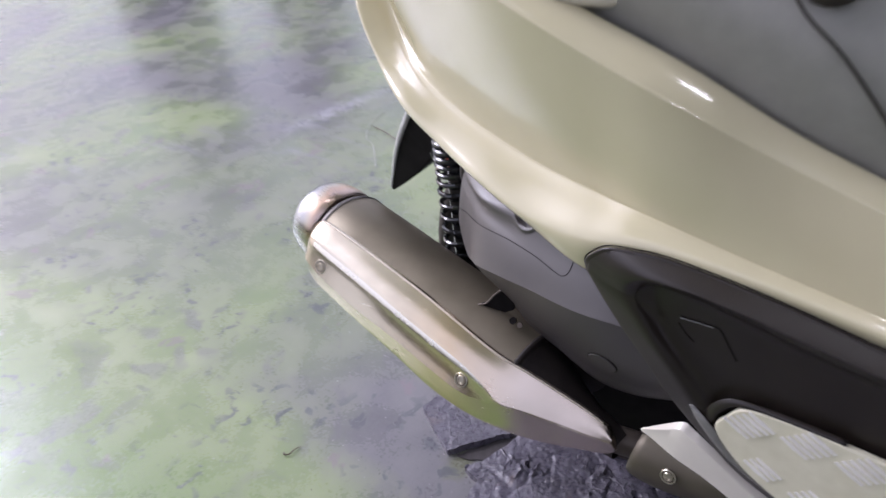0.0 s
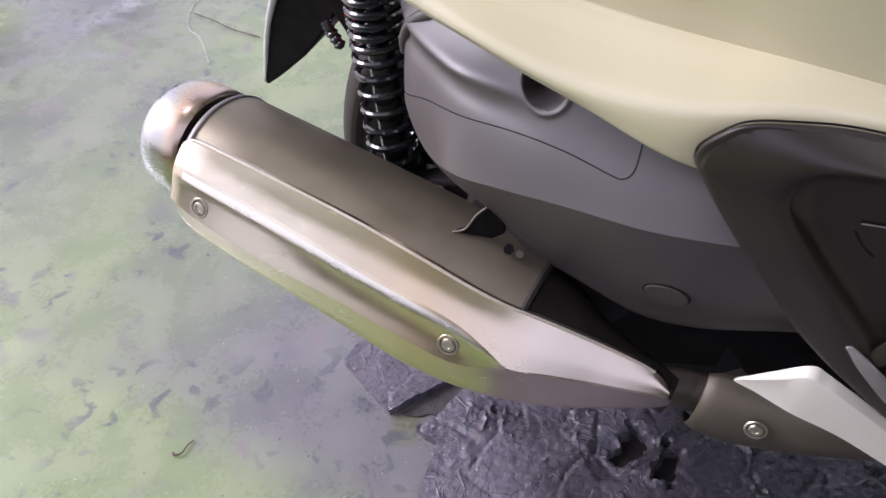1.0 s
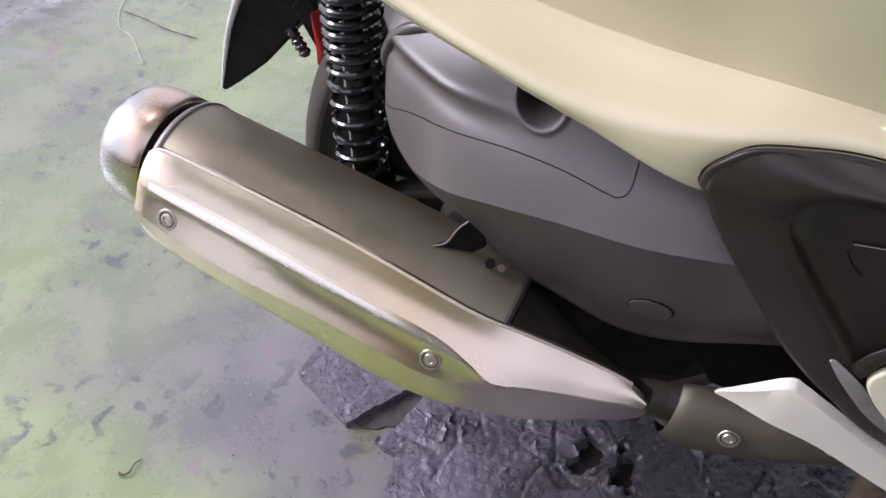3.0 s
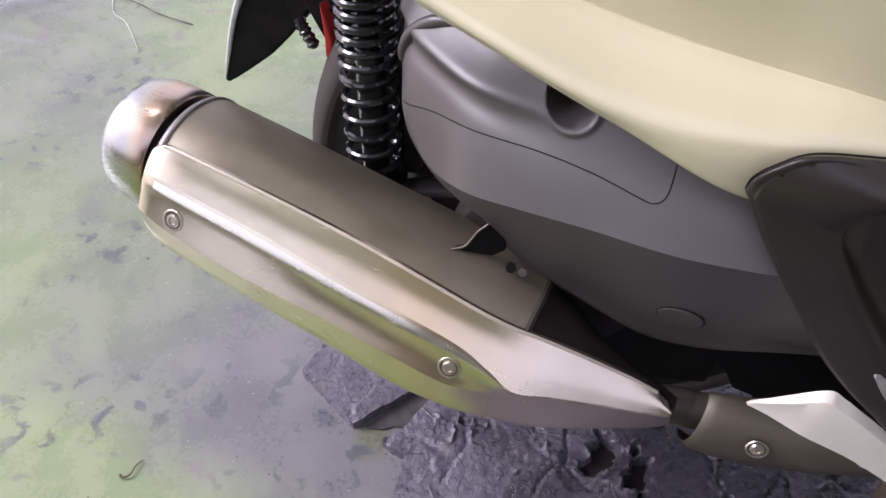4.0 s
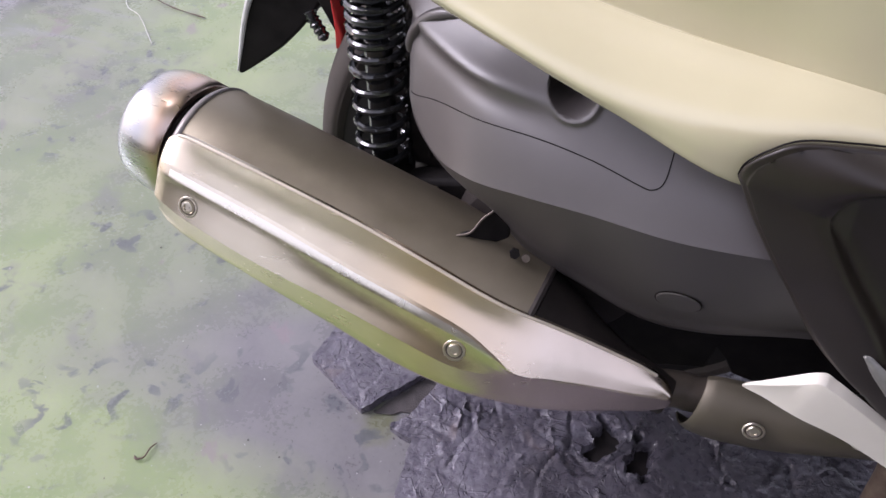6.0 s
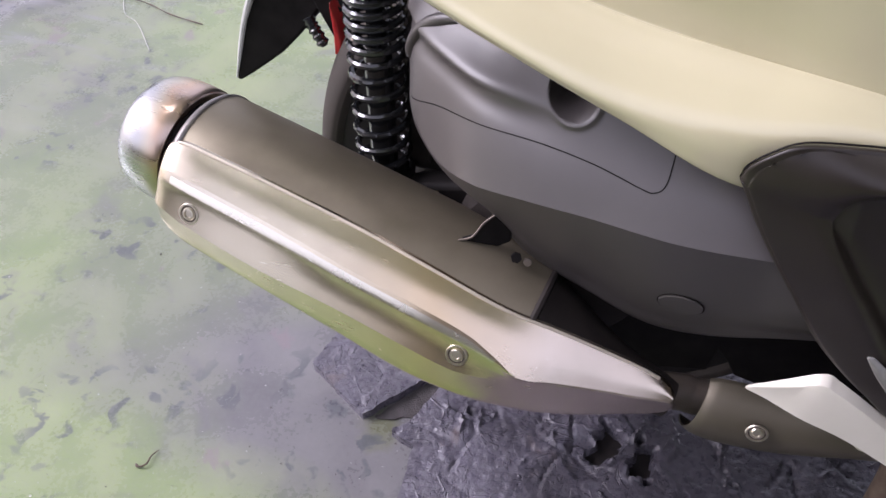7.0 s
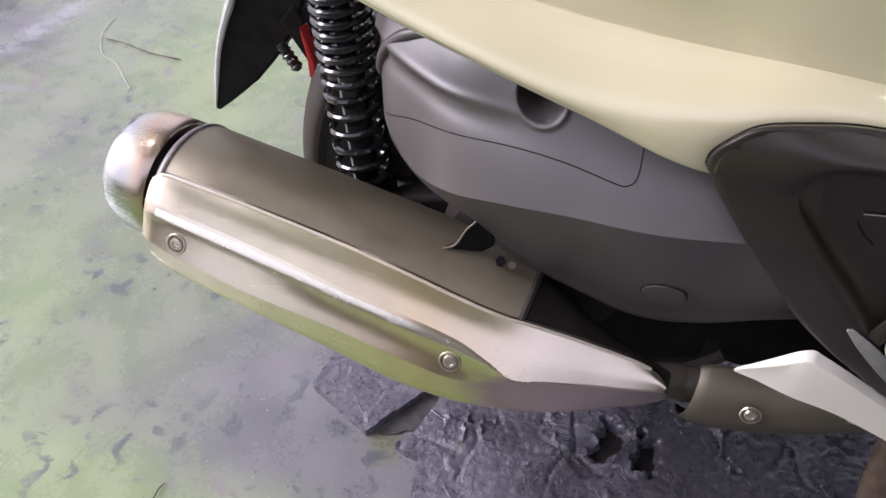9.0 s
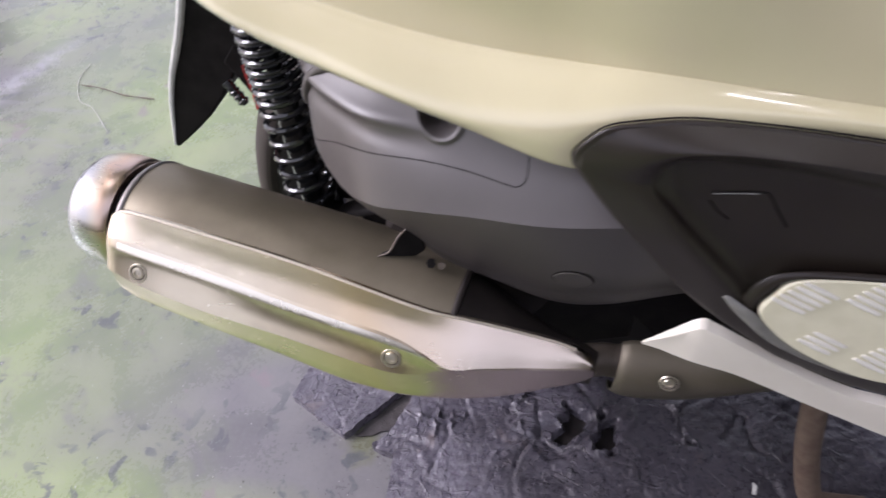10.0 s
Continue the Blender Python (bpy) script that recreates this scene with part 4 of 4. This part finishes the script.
for i in range(n):
    a, b, c, d = cu[i], cui[i], cli[i], cl[i]
    dip = min(1.0, (b - c).length / 0.05)
    deep = Vector((0, 0.013 * dip, 0))
    bow, edge = Vector((0, -0.0034, 0.0004)), Vector((0, -0.0040, 0.0))
    band = ((0.0, edge * 0.0), (0.10, edge * 0.8), (0.14, edge), (0.5, bow), (0.8, bow * 0.7), (0.96, bow * 0.0))
    # the upper edge softens away from the tip
    soft = min(1.0, i / 9)
    upper = [a.lerp(b, f) + o.lerp(bow * math.sin(min(1.0, f * 1.4) * math.pi / 2) * (f < 0.9) * (f > 0), soft) for f, o in band]
    lower = [d.lerp(c, f) + o for f, o in reversed(band)]
    rows.append([a + Vector((0.003, 0.012, -0.007)), *upper, b.lerp(c, 0.04) + deep * 0.3, b.lerp(c, 0.12) + deep * 0.85, b.lerp(c, 0.3) + deep, b.lerp(c, 0.5) + deep, b.lerp(c, 0.7) + deep, b.lerp(c, 0.88) + deep * 0.8, c.lerp(b, 0.04) + deep * 0.3, *lower, d + Vector((0.002, 0.014, 0.0))])
rows = [smooth_curve(r, 81) for r in rows]
panel_pts = np.array([tuple(p) for r in rows for p in r])
grid_faces(bm, rows)
bmesh.ops.remove_doubles(bm, verts=bm.verts, dist=0.0002)
bm.normal_update()
if sum((f.normal * f.calc_area() for f in bm.faces), Vector()).dot(Vector((0, -1, 0))) < 0:
    bmesh.ops.reverse_faces(bm, faces=bm.faces)
panel = part("side_panel", bm, M_BLACK, scooter, "matt black moulded footrest panel", sharp=70, thick=0.002)

line = [p + Vector((0, 0.0005, 0.0014)) for p in smooth_curve(U, 60)]
part("edge_gap", tube(line, 0.0006, 6), M_SOOT, panel, "thin dark gap along the fairing")
# hatch lines in the panel
def on_panel(p, lift=0.0):
    d2 = (panel_pts[:, 0] - p.x) ** 2 + (panel_pts[:, 2] - p.z) ** 2
    near = np.argsort(d2)[:5]
    w = 1 / (d2[near] + 1e-7)
    return Vector((p.x, float((w * panel_pts[near, 1]).sum() / w.sum()) - lift, p.z))


for pts, r in (([(0.227, 0, 0.5195), (0.240, 0, 0.5197), (0.255, 0, 0.520), (0.2595, 0, 0.5175), (0.265, 0, 0.5065), (0.273, 0, 0.4915)], 0.0008), ([(0.2262, 0, 0.5125), (0.232, 0, 0.5035), (0.239, 0, 0.4965)], 0.0006)):
    line = [on_panel(p, 0.0001) for p in smooth_curve(pts, 30)]
    part("hatch_groove", tube(line, r, 6), M_SOOT, panel, "thin black hatch joint")
# lighter grey strip that paints the light on the hatch's lower edge
line = [on_panel(p, 0.0004) for p in smooth_curve([(0.2275, 0, 0.5183), (0.240, 0, 0.5185), (0.253, 0, 0.5187)], 16)]
part("hatch_edge", tube(line, 0.0006, 6), M_LIP, panel, "grey strip painted for the lit edge of the hatch")

# foot plate with raised ribs
FP = [(0.267, 0.423), (0.2745, 0.440), (0.286, 0.4520), (0.315, 0.455), (0.36, 0.4535), (0.42, 0.447), (0.462, 0.43), (0.470, 0.402), (0.445, 0.378), (0.40, 0.367), (0.357, 0.368), (0.325, 0.377), (0.29, 0.397)]
def plate_y(z):
    return -0.003 + 0.12 * (z - 0.40)


out = closed_curve([(x, plate_y(z), z) for x, z in FP], 60)
bm = block(out, (0, 0.006, 0))
plate = part("foot_plate", bm, M_PLATE, scooter, "dulled aluminium foot plate with diagonal ribs", bevel=0.0015)
for gx, gz, nrib in ((0.2727, 0.4385, 5), (0.3165, 0.4410, 5), (0.3560, 0.4375, 5), (0.4000, 0.4310, 4), (0.2940, 0.4045, 3), (0.3310, 0.3905, 4), (0.3750, 0.3870, 4)):
    for k in range(nrib):
        x, z = gx + k * 0.0044, gz + k * 0.0034
        line = [(x + 0.0105 * i, plate_y(z - 0.0056 * i) - 0.0003, z - 0.0056 * i) for i in range(3)]
        part("rib", tube(line, [0.0013, 0.0019, 0.0013], 8), M_RIB, plate)
rim_out = [(0.2535, 0.006, 0.4275), (0.2625, 0.006, 0.4465), (0.2785, 0.007, 0.4570), (0.3110, 0.008, 0.4588), (0.3600, 0.008, 0.4570)]
rim_in = [(0.2625, 0.002, 0.4245), (0.2695, 0.003, 0.4415), (0.2828, 0.004, 0.4530), (0.3130, 0.004, 0.4556), (0.3600, 0.004, 0.4540)]
part("plate_rim", loft([[a, Vector(a).lerp(Vector(b), 0.5) + Vector((0, -0.001, 0)), b] for a, b in zip(rim_out, rim_in)], 30, 8, (0, -1, 0)), M_BLACK, plate, "black rim above the foot plate", thick=0.002)
# bright lip round the plate
lip = [(0.243, 0.004, 0.434), (0.256, 0.001, 0.418), (0.282, 0.0005, 0.392), (0.322, 0.0005, 0.3705), (0.36, 0.0005, 0.361), (0.42, 0.001, 0.360)]
lip_in = [(0.246, 0.005, 0.436), (0.264, 0.0, 0.424), (0.291, 0.0, 0.397), (0.326, 0.0, 0.3765), (0.36, 0.0, 0.3675), (0.42, 0.0, 0.367)]
rows = [[a, Vector(a).lerp(Vector(b), 0.5) + Vector((0, -0.002, 0)), b] for a, b in zip(lip, lip_in)]
part("plate_lip", loft(rows, 40, 8, (0, -1, 0)), M_LIP, plate, "bright worn lip round the foot plate", thick=0.002)

# pale trim below the panel
tri_up = [(0.1955, 0.022, 0.3605), (0.2165, 0.021, 0.379), (0.2350, 0.020, 0.3935), (0.2450, 0.019, 0.3905), (0.260, 0.018, 0.3815), (0.302, 0.018, 0.3535), (0.345, 0.018, 0.3305), (0.374, 0.018, 0.322), (0.46, 0.018, 0.295), (0.6, 0.02, 0.27)]
tri_lo = [(0.1960, 0.021, 0.3590), (0.209, 0.018, 0.3575), (0.224, 0.014, 0.3545), (0.236, 0.012, 0.3515), (0.266, 0.011, 0.342), (0.309, 0.010, 0.320), (0.349, 0.010, 0.299), (0.384, 0.010, 0.281), (0.46, 0.012, 0.245), (0.6, 0.015, 0.19)]
rows = []
for a, b in zip(tri_up, tri_lo):
    a, b = Vector(a), Vector(b)
    h = min(1.0, (a - b).length / 0.03)
    rows.append([a + Vector((0.001, 0.003 * h + 0.001, -0.006 * h)), a, a.lerp(b, 0.12) + Vector((0, -0.0055 * h, 0)), a.lerp(b, 0.17) + Vector((0, -0.0058 * h, 0)), a.lerp(b, 0.6) + Vector((0, -0.002 * h, 0)), b, b + Vector((0.001, 0.012 * h + 0.002, 0.001))])
cols = [smooth_curve([r[j] for r in rows], 60) for j in range(7)]
bm = bmesh.new()
grid_faces(bm, [[cols[j][i] for j in range(7)] for i in range(60)])
bm.normal_update()
if sum((f.normal * f.calc_area() for f in bm.faces), Vector()).dot(Vector((0, -1, 0))) < 0:
    bmesh.ops.reverse_faces(bm, faces=bm.faces)
part("lower_trim", bm, M_TRIM, scooter, "pale cream trim below the side panel", sharp=30, thick=0.002)

# oval plug, lid joint and hollow of the engine cover
on = (on_cover(0.1425, 0.4090) - on_cover(0.1425, 0.3850)).cross(on_cover(0.1545, 0.3970) - on_cover(0.1305, 0.3970)).normalized()
if on.y > 0:
    on = -on
bm = revolve([(-0.004, 0.0150), (0.0004, 0.0150), (0.0011, 0.0142), (0.0012, 0.0)], on_cover(0.1425, 0.3970, 0.0002), on, 40)
plug = part("oval_plug", bm, M_GREY, cover, "round grey plug", sharp=20)
ax1 = on.orthogonal().normalized()
ax2 = on.cross(ax1)
centre = on_cover(0.1425, 0.3970, 0.0002)
line = [centre + (ax1 * math.cos(k * math.tau / 40) + ax2 * math.sin(k * math.tau / 40)) * 0.0154 for k in range(41)]
part("plug_joint", tube(line, 0.0004, 6), M_SOOT, cover, "fine black joint round the plug")

# --- shock absorber
SX, SY = -0.1245, 0.188
shock = part("shock_absorber", revolve([(0.30, 0.0), (0.30, 0.014), (0.335, 0.0145), (0.345, 0.0120), (0.47, 0.0118), (0.472, 0.008), (0.60, 0.008), (0.60, 0.0)], (SX, SY, 0), (0, 0, 1), 32), M_BLACKM, scooter, "black telescopic damper")
pts, z, a = [], 0.343, 0.0
turns = [0.018] * 5 + [0.0165, 0.0135, 0.0115, 0.0105, 0.0100, 0.0100, 0.0100, 0.0100, 0.0100, 0.0100, 0.0100]
for pitch in turns:
    for k in range(20):
        pts.append((SX + 0.0228 * math.cos(a), SY + 0.0228 * math.sin(a), z))
        a += math.tau / 20
        z += pitch / 20
part("spring", tube(pts, 0.0031, 8), M_BLACKM, shock, "glossy black coil spring")
part("spring_seat", revolve([(0.312, 0.012), (0.318, 0.024), (0.334, 0.0275), (0.341, 0.0275), (0.343, 0.013)], (SX, SY, 0), (0, 0, 1), 32), M_SOOT, shock, "black lower spring seat")
part("spring_seat", revolve([(0.56, 0.012), (0.562, 0.027), (0.58, 0.027), (0.585, 0.012)], (SX, SY, 0), (0, 0, 1), 32), M_SOOT, shock, "black upper spring seat")
part("shock_eye", revolve([(-0.016, 0.007), (-0.016, 0.017), (0.016, 0.017), (0.016, 0.007)], (SX + 0.004, SY, 0.300), (0, 1, 0), 24), M_SOOT, shock)

# --- rear mudguard flap with its lamp stalk
FL = [(-0.225, 0.62), (-0.243, 0.523), (-0.283, 0.447), (-0.296, 0.421), (-0.310, 0.388), (-0.319, 0.358), (-0.3235, 0.341), (-0.318, 0.342), (-0.304, 0.352), (-0.286, 0.366), (-0.264, 0.384), (-0.243, 0.406), (-0.227, 0.425), (-0.212, 0.446), (-0.200, 0.468), (-0.190, 0.50), (-0.18, 0.62)]
bm = block([(x, 0.275, z) for x, z in FL], (0, 0.11, 0))
flap = part("mudguard", bm, M_SOOT, scooter, "black plastic rear mudguard", bevel=0.004, segs=3)
# pale strip: the sky's gleam on the edge, put into its colour
line = smooth_curve([(-0.240, 0.274, 0.535), (-0.264, 0.274, 0.484), (-0.297, 0.274, 0.421), (-0.3225, 0.275, 0.345)], 20)
part("edge_bead", tube(line, [0.0045] * 10 + [0.004, 0.0038, 0.0035, 0.003, 0.003, 0.0028, 0.0025, 0.002, 0.0015, 0.001], 8), M_PALE, flap, "edge strip coloured pale for the sky's gleam")
part("lamp_arm", block([(-0.226, 0.274, 0.452), (-0.2085, 0.274, 0.472), (-0.196, 0.274, 0.440), (-0.1965, 0.274, 0.412), (-0.203, 0.274, 0.407)], (0, 0.018, 0)), M_SOOT, flap, "black plastic lamp arm", bevel=0.002)
stalk = smooth_curve([(-0.229, 0.272, 0.431), (-0.223, 0.270, 0.421), (-0.2125, 0.268, 0.405)], 25)
part("lamp_stalk", tube(stalk, [0.0052 + 0.0012 * (k % 4 in (1, 2)) for k in range(23)] + [0.0045, 0.003], 14), M_BLACKM, flap, "black ribbed rubber stalk", sharp=25)
part("reflector", block([(-0.2035, 0.266, 0.452), (-0.1985, 0.266, 0.436), (-0.1945, 0.266, 0.414), (-0.1965, 0.266, 0.401), (-0.2025, 0.266, 0.398), (-0.2015, 0.266, 0.420)], (0.004, 0.012, 0)), M_RED, flap, "red plastic reflector", bevel=0.0012)

# --- the far side of the bodywork
def mirrored(ob, name):
    me = ob.data.copy()
    me.transform(Matrix.Scale(-1, 4, (0, 1, 0)))
    me.flip_normals()
    o = new(name, me)
    o.parent = scooter
    for m in ob.modifiers:
        k = o.modifiers.new(m.name, m.type)
        k.thickness, k.offset = m.thickness, m.offset
    return o


mirrored(fairing, "side_fairing")
mirrored(panel, "side_panel")

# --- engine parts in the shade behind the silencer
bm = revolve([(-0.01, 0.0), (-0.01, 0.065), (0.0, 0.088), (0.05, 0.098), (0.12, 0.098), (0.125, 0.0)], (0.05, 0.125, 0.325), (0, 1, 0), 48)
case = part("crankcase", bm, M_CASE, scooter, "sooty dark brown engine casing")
for x, z, y in ((0.02, 0.27, 0.128), (0.10, 0.265, 0.128), (0.13, 0.33, 0.128)):
    part("case_bolt", revolve([(0, 0.0), (0, 0.006), (0.006, 0.006), (0.007, 0.0)], (x, y, z), (0, -1, 0), 6), M_SOOT, case)
bm = block([(0.08, 0.118, 0.40), (0.40, 0.118, 0.42), (0.42, 0.118, 0.24), (0.34, 0.118, 0.21), (0.24, 0.118, 0.215), (0.229, 0.118, 0.246), (0.2115, 0.118, 0.250), (0.2025, 0.118, 0.266), (0.193, 0.118, 0.277), (0.190, 0.118, 0.248), (0.161, 0.118, 0.240), (0.150, 0.118, 0.235), (0.10, 0.118, 0.22)], (0, 0.05, 0))
part("engine_block", bm, M_SOOT, scooter, "black engine block", bevel=0.002)
bm = block([(-0.135, 0.175, 0.315), (-0.09, 0.165, 0.345), (0.0, 0.145, 0.385), (0.03, 0.14, 0.36), (0.0, 0.15, 0.31), (-0.1, 0.175, 0.285)], (0, 0.025, 0))
part("swing_arm", bm, M_SOOT, scooter, "sooty black swing arm", bevel=0.005)
part("arm_pin", tube([(-0.085, 0.155, 0.352), (-0.062, 0.150, 0.355)], 0.003, 8), M_BODY, scooter)
# --- unseen block below the body, added to stop light leaking underneath
part("under_light_stop", block([(0.36, 0.13, 0.23), (0.50, 0.12, 0.20), (1.00, 0.12, 0.20), (1.08, 0.13, 0.30), (0.66, 0.12, 0.34), (0.40, 0.12, 0.34)], (0, 0.32, 0)), M_SOOT, scooter, "unseen black block added to stop light under the body", bevel=0.006)
# dark disc and plate added to keep the gap at the wheel dark
part("wheel_filler", revolve([(0.0, 0.0), (0.0, 0.120), (0.006, 0.150), (0.018, 0.162), (0.03, 0.162)], (W.x, 0.205, W.z), (0, 1, 0), 48), M_CASE, scooter, "dark brown filler disc added inside the wheel")
part("gap_filler", block([(-0.128, 0.207, 0.33), (-0.128, 0.207, 0.43), (-0.07, 0.207, 0.50), (0.02, 0.207, 0.50), (0.02, 0.207, 0.33)], (0, 0.008, 0)), M_CASE, scooter, "dark brown filler plate added beside the wheel", bevel=0.003)
for k in range(4):
    part("guard_rib", tube([(-0.086 + 0.009 * k, 0.203, 0.345), (-0.080 + 0.009 * k, 0.203, 0.40)], 0.0022, 8), M_CASE, scooter)
# --- centre stand
leg = tube(smooth_curve([(0.352, 0.11, 0.25), (0.362, 0.105, 0.19), (0.368, 0.10, 0.12), (0.380, 0.095, 0.055), (0.392, 0.09, 0.026)], 24), 0.0125, 16)
stand = part("stand_leg", leg, M_RUST, scooter, "rusty tubular centre stand leg")
part("stand_foot", block([(0.385, 0.075, 0.016), (0.445, 0.075, 0.016), (0.445, 0.11, 0.016), (0.385, 0.11, 0.016)], (0, 0, 0.008)), M_RUST, stand, bevel=0.002)
leg = tube(smooth_curve([(0.335, 0.45, 0.25), (0.350, 0.455, 0.19), (0.366, 0.46, 0.12), (0.392, 0.465, 0.055), (0.41, 0.47, 0.018)], 24), 0.0125, 16)
part("stand_leg", leg, M_RUST, scooter, "rusty tubular centre stand leg")

# ---------------------------------------------------------------- litter on the floor


line = smooth_curve([(-0.3714, -0.0078, 0.002), (-0.366, -0.0108, 0.003), (-0.3588, -0.0057, 0.004), (-0.3592, 0.0051, 0.0035), (-0.3560, 0.0148, 0.002)], 22)
thing("dry_leaf", tube(line, [0.0006, 0.0011, 0.0015, 0.0016, 0.0014] + [0.0011 - 0.00003 * k for k in range(13)] + [0.0008, 0.0007, 0.0006, 0.0004], 8), M_LEAF, "small rolled dry brown leaf on the floor", "leaf", group="litter")

rng = random.Random(5)
for k in range(26):
    x, y = (rng.uniform(-0.75, -0.12), rng.uniform(-0.05, 0.6)) if k < 14 else (rng.uniform(-0.33, -0.09), rng.uniform(-0.04, 0.11))
    r = rng.uniform(0.0008, 0.0019)
    bm = bmesh.new()
    bmesh.ops.create_icosphere(bm, subdivisions=1, radius=r)
    for v in bm.verts:
        v.co *= rng.uniform(0.7, 1.2)
        v.co.z *= 0.6
    bmesh.ops.translate(bm, verts=bm.verts, vec=(x, y, r * 0.35))
    thing("grit", bm, M_PALE if k % 3 == 0 else M_POST, "tiny stone crumb on the floor", "stone", origin=(x, y, 0), group="litter")
bm = block([(0.331, 0.099, 0.02), (0.3345, 0.098, 0.02), (0.3365, 0.107, 0.021), (0.3325, 0.112, 0.021)], (0, 0, 0.003))
thing("pale_chip", bm, M_PALE, "small white chip on the dark screed", "chip", origin=(0.334, 0.105, 0.0), group="litter")
line = smooth_curve([(-1.042, 1.03, 0.002), (-1.03, 0.96, 0.002), (-0.98, 0.88, 0.002), (-0.93, 0.85, 0.002), (-0.849, 0.767, 0.002)], 30)
thing("string", tube(line, 0.0008, 6), M_PALE, "thin pale string lying on the floor", "string", group="litter")
line = smooth_curve([(-1.01, 0.94, 0.003), (-0.95, 0.925, 0.004), (-0.88, 0.90, 0.003), (-0.80, 0.885, 0.003)], 16)
thing("twig", tube(line, [0.0008, 0.0012, 0.0016, 0.0011] * 4, 6), M_LEAF, "thin dry twig lying on the floor", "twig", group="litter")
